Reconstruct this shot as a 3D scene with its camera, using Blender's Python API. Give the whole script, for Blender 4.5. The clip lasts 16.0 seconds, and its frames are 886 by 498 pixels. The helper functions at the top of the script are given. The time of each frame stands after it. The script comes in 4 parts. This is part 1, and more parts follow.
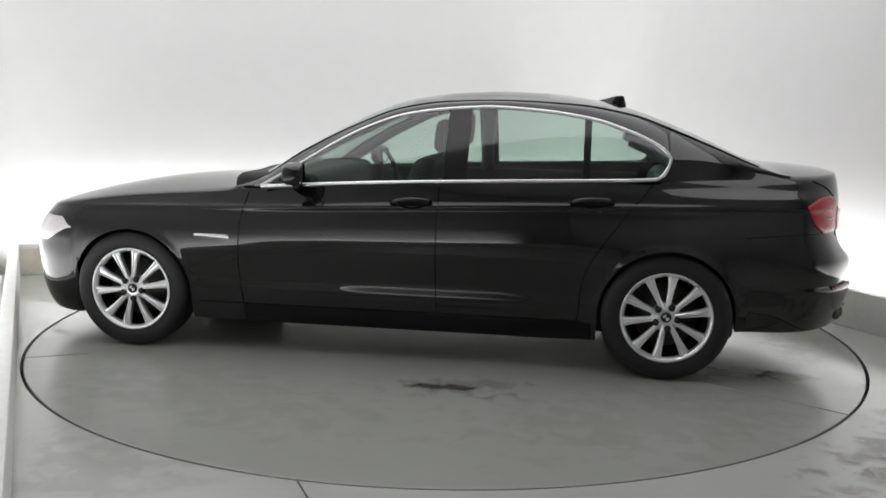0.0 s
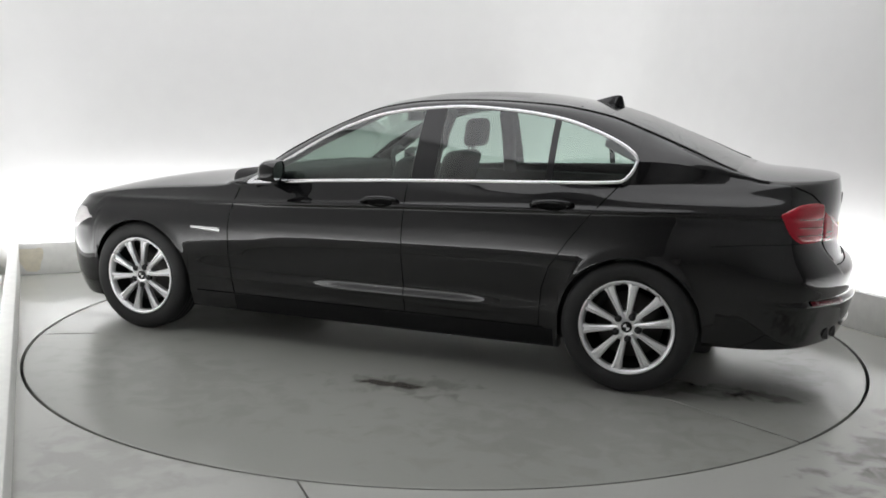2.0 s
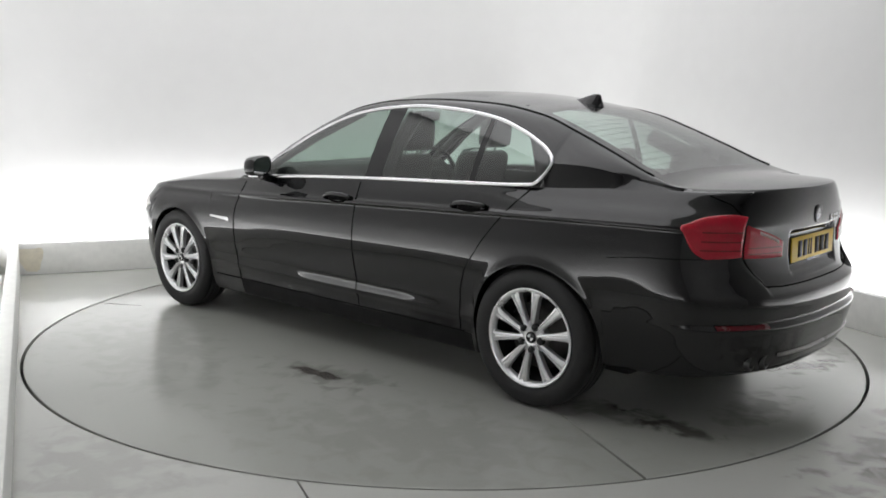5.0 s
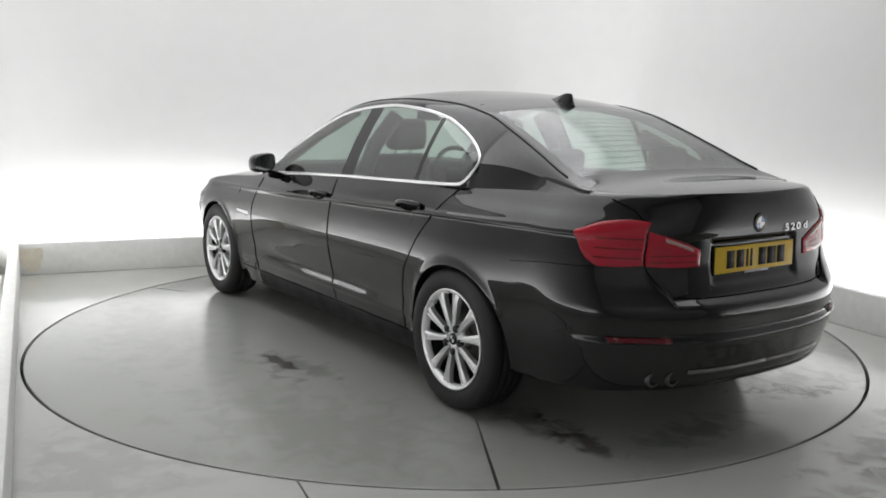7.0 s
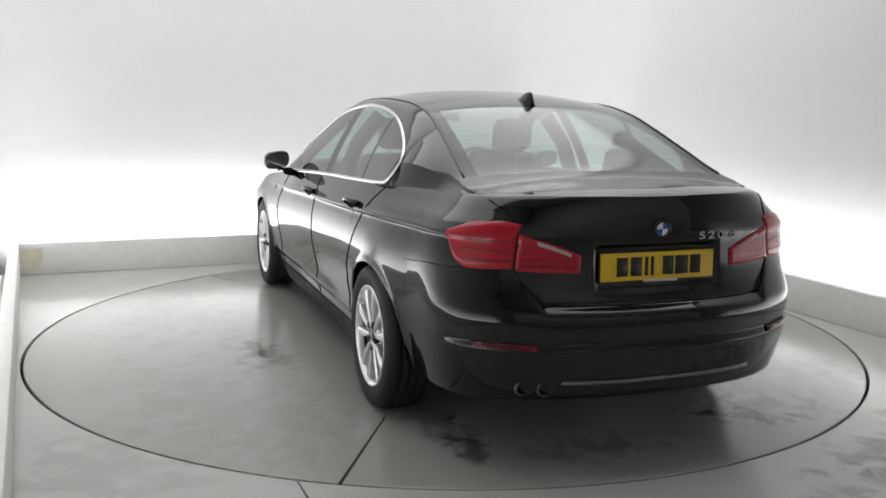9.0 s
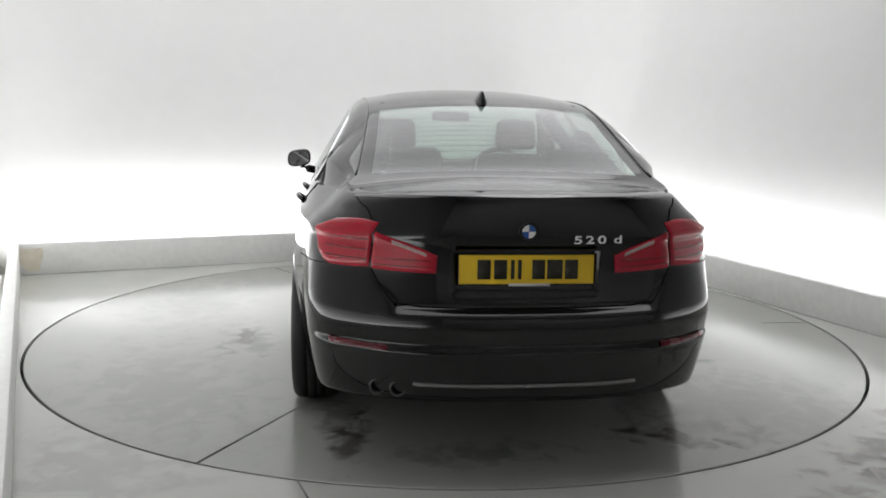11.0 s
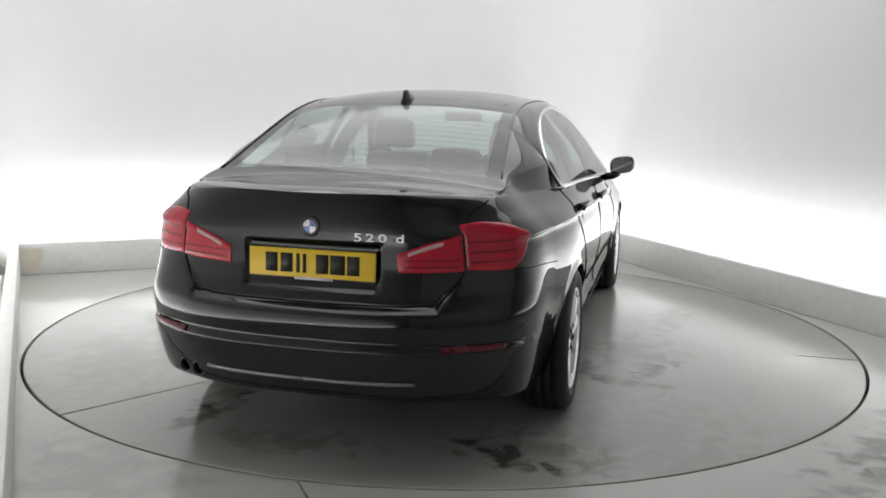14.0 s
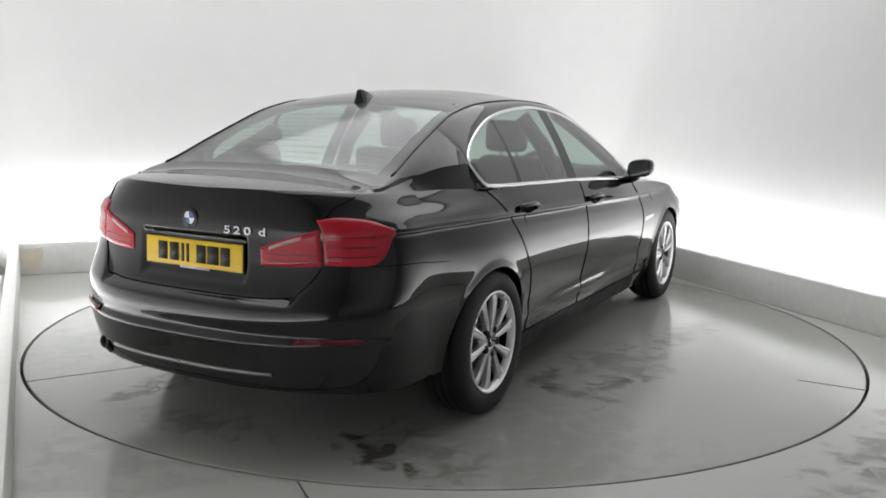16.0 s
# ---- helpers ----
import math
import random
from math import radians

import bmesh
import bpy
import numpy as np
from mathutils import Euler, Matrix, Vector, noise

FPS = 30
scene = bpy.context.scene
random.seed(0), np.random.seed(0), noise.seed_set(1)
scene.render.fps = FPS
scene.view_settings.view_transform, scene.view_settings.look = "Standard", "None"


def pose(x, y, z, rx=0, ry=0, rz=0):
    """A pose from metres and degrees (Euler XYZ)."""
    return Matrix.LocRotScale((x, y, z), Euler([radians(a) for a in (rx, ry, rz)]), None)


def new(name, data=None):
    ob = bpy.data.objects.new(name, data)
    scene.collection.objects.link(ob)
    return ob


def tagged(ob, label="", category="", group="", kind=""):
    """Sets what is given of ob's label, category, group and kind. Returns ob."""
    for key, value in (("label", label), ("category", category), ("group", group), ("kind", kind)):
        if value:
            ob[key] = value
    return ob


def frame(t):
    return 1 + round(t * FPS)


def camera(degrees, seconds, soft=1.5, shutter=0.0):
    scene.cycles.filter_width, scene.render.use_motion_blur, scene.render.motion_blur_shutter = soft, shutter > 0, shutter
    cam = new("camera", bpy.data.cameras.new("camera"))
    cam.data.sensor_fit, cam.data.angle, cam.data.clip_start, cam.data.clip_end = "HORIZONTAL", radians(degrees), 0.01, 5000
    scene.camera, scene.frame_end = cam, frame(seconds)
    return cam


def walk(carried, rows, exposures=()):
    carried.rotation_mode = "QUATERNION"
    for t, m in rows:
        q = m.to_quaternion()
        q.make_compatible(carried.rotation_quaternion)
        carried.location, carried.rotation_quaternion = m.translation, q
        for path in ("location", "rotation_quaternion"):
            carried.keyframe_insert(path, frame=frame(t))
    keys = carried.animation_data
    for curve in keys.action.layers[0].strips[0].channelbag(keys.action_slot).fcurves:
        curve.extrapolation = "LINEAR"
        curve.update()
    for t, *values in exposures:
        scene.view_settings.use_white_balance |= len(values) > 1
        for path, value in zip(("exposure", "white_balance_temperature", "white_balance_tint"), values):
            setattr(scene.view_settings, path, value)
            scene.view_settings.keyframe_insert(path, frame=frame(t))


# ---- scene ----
from math import cos, sin, pi

# ---- camera: stands still ----
cam = camera(52.57, 16.0, soft=1.7)
EYE = (0.0, -5.554, 1.401)
PITCH, YAW, ROLL = -9.227, 0.211, 1.004
CAM = pose(*EYE, 90 + PITCH, 0, YAW) @ pose(0, 0, 0, 0, 0, ROLL)
walk(cam, [(0.0, CAM), (16.0, CAM)], exposures=[(0.0, 0.0), (16.0, 0.0)])

# ---- room frame: walls stand at this turn to the world ----
TURN = 23.2
ROOM = pose(0, 0, 0, 0, 0, TURN)
HALF_U, BACK_V, FRONT_V = 2.49, 2.60, -5.75
WALL_U, WALL_V, CEIL = 2.86, 2.97, 4.2
KERB_H = 0.25
TABLE_R = 2.434


def room_pose(u, v, z, rx=0, ry=0, rz=0):
    return ROOM @ pose(u, v, z, rx, ry, rz)


# ---- light ----
world = bpy.data.worlds.new("world")
scene.world = world
world.use_nodes = True
world.node_tree.nodes["Background"].inputs[0].default_value = (0.8, 0.85, 0.9, 1)
world.node_tree.nodes["Background"].inputs[1].default_value = 0.05


def area(name, m, sx, sy, watts, colour=(0.98, 0.98, 1.0)):
    d = bpy.data.lights.new(name, "AREA")
    d.shape, d.size, d.size_y, d.energy, d.color = "RECTANGLE", sx, sy, watts, colour
    ob = new(name, d)
    ob.matrix_world = m
    return ob


COVE, TOP = 33.5, 124.0
# cove strips behind the kerbs, tilted towards the walls
area("cove_strip_back", room_pose(0, 2.74, 0.08, 180 - 35, 0, 0), 5.0, 0.06, COVE * 1.0)
area("cove_strip_right", room_pose(2.63, -1.2, 0.08, 0, 180 + 35, 0), 0.06, 7.2, COVE * 1.25)
area("cove_strip_left", room_pose(-2.70, -1.2, 0.08, 0, 180 - 35, 0), 0.06, 7.2, COVE * 1.25)
# one wide luminous ceiling panel over the turntable
area("ceiling_panel_lamp", room_pose(0, 0.3, CEIL - 0.13), 5.6, 5.2, TOP)


# ---- materials ----
def nodes(name):
    m = bpy.data.materials.new(name)
    m.use_nodes = True
    return m, m.node_tree, m.node_tree.nodes["Principled BSDF"]


def mat(name, colour, rough=0.5, metal=0.0, coat=0.0, bump=0.0, scale=40.0, vary=0.12, rough_vary=0.08, spec=0.5):
    """Plain surface with noise in colour, roughness and relief at two scales."""
    m, t, b = nodes(name)
    co = t.nodes.new("ShaderNodeTexCoord")
    n1, n2 = t.nodes.new("ShaderNodeTexNoise"), t.nodes.new("ShaderNodeTexNoise")
    n1.inputs["Scale"].default_value, n2.inputs["Scale"].default_value = scale, scale * 0.07
    n1.inputs["Detail"].default_value = n2.inputs["Detail"].default_value = 6
    for n in (n1, n2):
        t.links.new(co.outputs["Object"], n.inputs["Vector"])
    mix = t.nodes.new("ShaderNodeMath")
    mix.operation = "ADD"
    t.links.new(n1.outputs["Fac"], mix.inputs[0])
    t.links.new(n2.outputs["Fac"], mix.inputs[1])
    ramp = t.nodes.new("ShaderNodeMapRange")
    ramp.inputs[1].default_value, ramp.inputs[2].default_value = 0.6, 1.4
    ramp.inputs[3].default_value, ramp.inputs[4].default_value = 1 - vary, 1 + vary
    t.links.new(mix.outputs[0], ramp.inputs[0])
    mul = t.nodes.new("ShaderNodeVectorMath")
    mul.operation = "SCALE"
    mul.inputs[0].default_value = colour
    t.links.new(ramp.outputs[0], mul.inputs["Scale"])
    t.links.new(mul.outputs[0], b.inputs["Base Color"])
    rr = t.nodes.new("ShaderNodeMapRange")
    rr.inputs[1].default_value, rr.inputs[2].default_value = 0.3, 0.7
    rr.inputs[3].default_value, rr.inputs[4].default_value = max(0.02, rough - rough_vary), min(1, rough + rough_vary)
    t.links.new(n2.outputs["Fac"], rr.inputs[0])
    t.links.new(rr.outputs[0], b.inputs["Roughness"])
    b.inputs["Metallic"].default_value = metal
    b.inputs["Specular IOR Level"].default_value = spec
    b.inputs["Coat Weight"].default_value = coat
    b.inputs["Coat Roughness"].default_value = 0.03
    b.inputs["Coat IOR"].default_value = 1.53
    if bump:
        bp = t.nodes.new("ShaderNodeBump")
        bp.inputs["Strength"].default_value, bp.inputs["Distance"].default_value = bump, 0.002
        t.links.new(n1.outputs["Fac"], bp.inputs["Height"])
        t.links.new(bp.outputs[0], b.inputs["Normal"])
    return m


def glass_mat(name, tint, base=0.045, colour=(1, 1, 1), rough=0.03):
    """Thin pane: clear tint with a mirror film that grows at grazing angles."""
    m = bpy.data.materials.new(name)
    m.use_nodes = True
    t = m.node_tree
    t.nodes.clear()
    out, mx = t.nodes.new("ShaderNodeOutputMaterial"), t.nodes.new("ShaderNodeMixShader")
    tr, gl = t.nodes.new("ShaderNodeBsdfTransparent"), t.nodes.new("ShaderNodeBsdfGlossy")
    lw, pw, mr = t.nodes.new("ShaderNodeLayerWeight"), t.nodes.new("ShaderNodeMath"), t.nodes.new("ShaderNodeMapRange")
    lw.inputs["Blend"].default_value = 0.5
    pw.operation = "POWER"
    pw.inputs[1].default_value = 3.0
    mr.inputs[3].default_value, mr.inputs[4].default_value = base * 2, 0.75
    tr.inputs[0].default_value = (*tint, 1)
    gl.inputs[0].default_value, gl.inputs["Roughness"].default_value = (*colour, 1), rough
    t.links.new(lw.outputs["Facing"], pw.inputs[0])
    t.links.new(pw.outputs[0], mr.inputs[0])
    t.links.new(mr.outputs[0], mx.inputs[0])
    t.links.new(tr.outputs[0], mx.inputs[1])
    t.links.new(gl.outputs[0], mx.inputs[2])
    t.links.new(mx.outputs[0], out.inputs[0])
    return m


def floor_mat(name, colour, stain, seed, marks=()):
    """Painted concrete: dull sheen, broad stains, scuffs and fine grit."""
    m, t, b = nodes(name)
    co = t.nodes.new("ShaderNodeTexCoord")
    mp = t.nodes.new("ShaderNodeMapping")
    mp.inputs["Location"].default_value = (seed, seed * 0.7, 0)
    t.links.new(co.outputs["Object"], mp.inputs["Vector"])

    def noi(scale, detail, distort=0.0):
        n = t.nodes.new("ShaderNodeTexNoise")
        n.inputs["Scale"].default_value, n.inputs["Detail"].default_value = scale, detail
        n.inputs["Distortion"].default_value = distort
        t.links.new(mp.outputs[0], n.inputs["Vector"])
        return n

    def rng(src, a, c, lo, hi):
        r = t.nodes.new("ShaderNodeMapRange")
        r.interpolation_type = "SMOOTHSTEP"
        for i, v in enumerate((a, c, lo, hi)):
            r.inputs[i + 1].default_value = v
        t.links.new(src, r.inputs[0])
        return r.outputs[0]

    fine, rough = noi(55, 3), noi(8, 4, 0.6)
    def mathn(op, a, c):
        n = t.nodes.new("ShaderNodeMath")
        n.operation = op
        for i, v in enumerate((a, c)):
            if isinstance(v, float):
                n.inputs[i].default_value = v
            else:
                t.links.new(v, n.inputs[i])
        return n.outputs[0]
    k = rng(fine.outputs["Fac"], 0.1, 0.9, 0.96, 1.04)
    mixc = t.nodes.new("ShaderNodeMix")
    mixc.data_type = "RGBA"
    mixc.inputs["A"].default_value, mixc.inputs["B"].default_value = (*colour, 1), (*stain, 1)
    total = rng(fine.outputs["Fac"], 0.3, 0.9, 0.0, 0.12)
    for mx, my, rx, ry, rz, power in marks:
        # a blot of its own place and shape, with a ragged rim
        mm = t.nodes.new("ShaderNodeMapping")
        mm.vector_type = "TEXTURE"
        mm.inputs["Location"].default_value, mm.inputs["Scale"].default_value = (mx, my, 0), (rx, ry, 1)
        mm.inputs["Rotation"].default_value = (0, 0, radians(rz))
        t.links.new(co.outputs["Object"], mm.inputs["Vector"])
        ln = t.nodes.new("ShaderNodeVectorMath")
        ln.operation = "LENGTH"
        t.links.new(mm.outputs[0], ln.inputs[0])
        rag = mathn("ADD", ln.outputs["Value"], rng(rough.outputs["Fac"], 0.25, 0.75, -0.75, 0.75))
        total = mathn("ADD", total, rng(rag, 0.1, 1.4, power, 0.0))
    cl = t.nodes.new("ShaderNodeClamp")
    t.links.new(total, cl.inputs[0])
    t.links.new(cl.outputs[0], mixc.inputs["Factor"])
    sc = t.nodes.new("ShaderNodeVectorMath")
    sc.operation = "SCALE"
    t.links.new(mixc.outputs["Result"], sc.inputs[0])
    t.links.new(k, sc.inputs["Scale"])
    t.links.new(sc.outputs[0], b.inputs["Base Color"])
    # worn sheen: smoother and duller patches
    sheen = noi(1.7, 3, 0.5)
    gloss = mathn("ADD", rng(fine.outputs["Fac"], 0.0, 1.0, -0.02, 0.02), rng(sheen.outputs["Fac"], 0.30, 0.70, 0.14, 0.245))
    t.links.new(gloss, b.inputs["Roughness"])
    b.inputs["Specular IOR Level"].default_value = 0.62
    return m


M_WALL = mat("wall_paint", (0.80, 0.80, 0.79), 0.75, scale=6, vary=0.02, bump=0.1)
M_KERB = mat("kerb_paint", (0.80, 0.80, 0.77), 0.5, scale=18, vary=0.08, bump=0.3)
# grey level chosen for how brightly the unseen front wall reflects in the car
M_UNSEENWALL = mat("unseen_wall_grey", (0.72, 0.72, 0.72), 0.8, scale=6, vary=0.05)
M_CEIL = mat("ceiling_paint", (0.8, 0.8, 0.8), 0.8, scale=6, vary=0.02)
M_FLOOR = floor_mat("painted_floor", (0.48, 0.485, 0.455), (0.15, 0.145, 0.13), 3.1,
                    ((-1.2, -2.75, 0.5, 0.22, 10, 0.2), (1.0, -2.5, 0.45, 0.12, 15, 0.7), (0.8, -2.75, 0.5, 0.12, 10, 0.5), (1.6, -2.3, 0.4, 0.12, -20, 0.5), (-2.1, -1.6, 0.3, 0.5, 0, 0.2)))
M_TABLE = floor_mat("turntable_floor", (0.345, 0.35, 0.325), (0.09, 0.083, 0.075), 11.4,
                    ((-0.17, 1.225, 0.16, 0.04, 4, 1.0), (-0.25, 1.2, 0.3, 0.14, 10, 0.4), (-1.97, -0.75, 0.09, 0.22, -20, 0.9), (-1.9, -0.9, 0.16, 0.3, -25, 0.35),
                     (-1.92, 0.62, 0.26, 0.07, -12, 0.8), (-1.6, 0.66, 0.22, 0.09, 0, 0.5), (-0.84, -1.22, 0.09, 0.2, -30, 0.55), (-0.6, -1.32, 0.2, 0.07, -25, 0.5),
                     (-0.68, -0.97, 0.16, 0.07, 0, 0.5), (-0.2, -1.2, 0.34, 0.24, 0, 0.4), (0.6, -1.35, 0.4, 0.1, -10, 0.45), (-2.1, 0.1, 0.12, 0.3, 0, 0.4),
                     (-1.2, 1.5, 0.7, 0.4, 20, 0.14), (0.9, 1.6, 0.8, 0.35, -15, 0.12), (1.7, -0.4, 0.4, 0.9, 10, 0.12), (-1.6, -1.3, 0.6, 0.5, 30, 0.16)))
M_PIT = mat("pit_black", (0.012, 0.012, 0.012), 0.9)
M_STAIN = mat("oil_stain", (0.10, 0.098, 0.09), 0.35, scale=14, vary=0.3)
M_RUST = mat("yellow_stain", (0.79, 0.74, 0.61), 0.6, scale=25, vary=0.15)
M_FIX = mat("fixture_white", (0.75, 0.75, 0.75), 0.5)
M_PAINT = mat("black_car_paint", (0.0028, 0.0028, 0.0033), 0.42, coat=1.0, scale=300, vary=0.06, rough_vary=0.03, spec=0.04)
M_PLASTIC = mat("black_plastic", (0.012, 0.012, 0.013), 0.55, scale=120, bump=0.2)
M_GLOSSBLACK = mat("gloss_black_trim", (0.006, 0.006, 0.007), 0.12, scale=80, rough_vary=0.03)
M_SUNROOF = mat("dark_roof_glass", (0.004, 0.0045, 0.005), 0.1, scale=80, rough_vary=0.02, spec=0.18)
M_SEAM = mat("shut_line_black", (0.003, 0.003, 0.003), 0.9, spec=0.1)
M_RUBBER = mat("tyre_rubber", (0.008, 0.008, 0.0085), 0.65, scale=60, vary=0.25, bump=0.3)
M_ALLOY = mat("silver_alloy", (0.84, 0.84, 0.85), 0.34, metal=0.8, scale=90, vary=0.06)
# barrel alloy coloured almost black: holds the shade of the gaps between the spokes
M_BARRELSHADE = mat("shaded_barrel", (0.02, 0.02, 0.021), 0.6, metal=0.8, scale=50, vary=0.2)
M_DISC = mat("brake_iron", (0.11, 0.105, 0.10), 0.45, metal=0.8, scale=30, vary=0.2)
M_SILL = mat("sill_plastic", (0.004, 0.004, 0.0045), 0.5, scale=120, spec=0.2)
M_CHROME = mat("chrome", (0.82, 0.82, 0.83), 0.12, metal=1.0, scale=50, vary=0.03, rough_vary=0.03)
M_DARKSTEEL = mat("exhaust_steel", (0.10, 0.10, 0.10), 0.3, metal=0.9, scale=60, vary=0.2)
M_RED = mat("red_lamp_lens", (0.45, 0.008, 0.027), 0.18, coat=0.5, scale=70, vary=0.15, spec=0.3)
M_REDDARK = mat("dark_red_lens", (0.16, 0.002, 0.008), 0.2, coat=0.3, scale=70, vary=0.2)
M_LENS = mat("clear_lamp_lens", (0.62, 0.60, 0.60), 0.12, coat=1.0, scale=70, vary=0.15)
M_PLATE = mat("yellow_plate", (0.78, 0.52, 0.02), 0.4, scale=30, vary=0.05)
M_INK = mat("plate_ink", (0.02, 0.018, 0.01), 0.5)
M_BLUE = mat("roundel_blue", (0.03, 0.10, 0.35), 0.2, coat=1.0)
M_WHITE = mat("roundel_white", (0.75, 0.75, 0.76), 0.2, coat=1.0)
M_LEATHER = mat("grey_leather", (0.03, 0.03, 0.032), 0.5, scale=90, bump=0.4)
M_TRIM = mat("interior_trim", (0.013, 0.013, 0.014), 0.6, scale=60, bump=0.2)
M_GLASS = glass_mat("tinted_window", (0.62, 0.72, 0.67), 0.035)
M_SCREEN = glass_mat("windscreen_glass", (0.54, 0.66, 0.60), 0.045)
M_REARGLASS = glass_mat("rear_window_glass", (0.44, 0.54, 0.49), 0.014, rough=0.12)
M_MIRROR = mat("mirror_glass", (0.75, 0.75, 0.76), 0.04, metal=1.0, rough_vary=0.02)


# ---- mesh helpers ----
def mesh(name, verts, faces, material, smooth=True, fix=True):
    me = bpy.data.meshes.new(name)
    me.from_pydata([tuple(v) for v in verts], [], faces)
    if fix:
        bm = bmesh.new()
        bm.from_mesh(me)
        bmesh.ops.remove_doubles(bm, verts=bm.verts, dist=0.00002)
        bmesh.ops.recalc_face_normals(bm, faces=bm.faces)
        bm.to_mesh(me)
        bm.free()
    if smooth:
        me.shade_smooth()
    me.materials.append(material)
    return me


def part(name, me, parent, label="", at=None):
    ob = new(name, me)
    ob.parent = parent
    if at is not None:
        ob.matrix_basis = at
    if label:
        tagged(ob, label)
    return ob


def box(name, lo, hi, material, bevel=0.004, seg=2):
    bm = bmesh.new()
    bmesh.ops.create_cube(bm, size=1)
    for v in bm.verts:
        v.co = [(lo[i] + hi[i]) / 2 + v.co[i] * (hi[i] - lo[i]) for i in range(3)]
    if bevel:
        bmesh.ops.bevel(bm, geom=bm.edges[:], offset=bevel, segments=seg, affect="EDGES", profile=0.5)
    me = bpy.data.meshes.new(name)
    bm.to_mesh(me)
    bm.free()
    me.shade_smooth()
    me.materials.append(material)
    return me


def tube(name, pts, r, material, sides=8, closed=False, squash=1.0):
    """A rod along a line of points; squash flattens it along the world's y."""
    P = [Vector(p) for p in pts]
    n, V, F = len(P), [], []
    for i, p in enumerate(P):
        a = P[(i - 1) % n] if closed or i else P[i]
        b = P[(i + 1) % n] if closed or i < n - 1 else P[i]
        d = (b - a).normalized()
        up = Vector((0, 1, 0)) if abs(d.y) < 0.9 else Vector((0, 0, 1))
        s = d.cross(up).normalized()
        w = s.cross(d).normalized()
        for k in range(sides):
            g = 2 * pi * k / sides
            V.append(p + s * (r * cos(g)) + w * (r * squash * sin(g)))
    for i in range(n if closed else n - 1):
        for k in range(sides):
            j, kk = (i + 1) % n, (k + 1) % sides
            F.append((i * sides + k, i * sides + kk, j * sides + kk, j * sides + k))
    if not closed:
        F.append(tuple(range(sides)))
        F.append(tuple(range((n - 1) * sides, n * sides)))
    return mesh(name, V, F, material)


def lathe(name, prof, material, seg=64, smooth=True, closed=False):
    """Turns a line of (radius, y) about the y axis."""
    V, F, n = [], [], len(prof)
    for k in range(seg):
        a = 2 * pi * k / seg
        V += [(r * cos(a), y, r * sin(a)) for r, y in prof]
    for k in range(seg):
        for i in range(n if closed else n - 1):
            j, kk = (i + 1) % n, (k + 1) % seg
            F.append((k * n + i, k * n + j, kk * n + j, kk * n + i))
    return mesh(name, V, F, material, smooth)


def curve(xs, ys):
    """A smooth line through knots, without overshoot."""
    xs, ys = np.array(xs, float), np.array(ys, float)
    if xs[0] > xs[-1]:
        xs, ys = xs[::-1], ys[::-1]
    h = np.diff(xs)
    d = np.diff(ys) / h
    m = np.zeros(len(xs))
    for i in range(1, len(xs) - 1):
        if d[i - 1] * d[i] > 0:
            w1, w2 = 2 * h[i] + h[i - 1], h[i] + 2 * h[i - 1]
            m[i] = (w1 + w2) / (w1 / d[i - 1] + w2 / d[i])
    m[0], m[-1] = d[0], d[-1]

    def f(x):
        x = min(max(x, xs[0]), xs[-1])
        i = min(int(np.searchsorted(xs, x, side="right")) - 1, len(h) - 1)
        s = (x - xs[i]) / h[i]
        return float((1 + 2 * s) * (1 - s) ** 2 * ys[i] + s * (1 - s) ** 2 * h[i] * m[i]
                     + s * s * (3 - 2 * s) * ys[i + 1] + s * s * (s - 1) * h[i] * m[i + 1])
    return f


def step(a, b, x):
    s = min(max((x - a) / (b - a), 0.0), 1.0)
    return s * s * (3 - 2 * s)


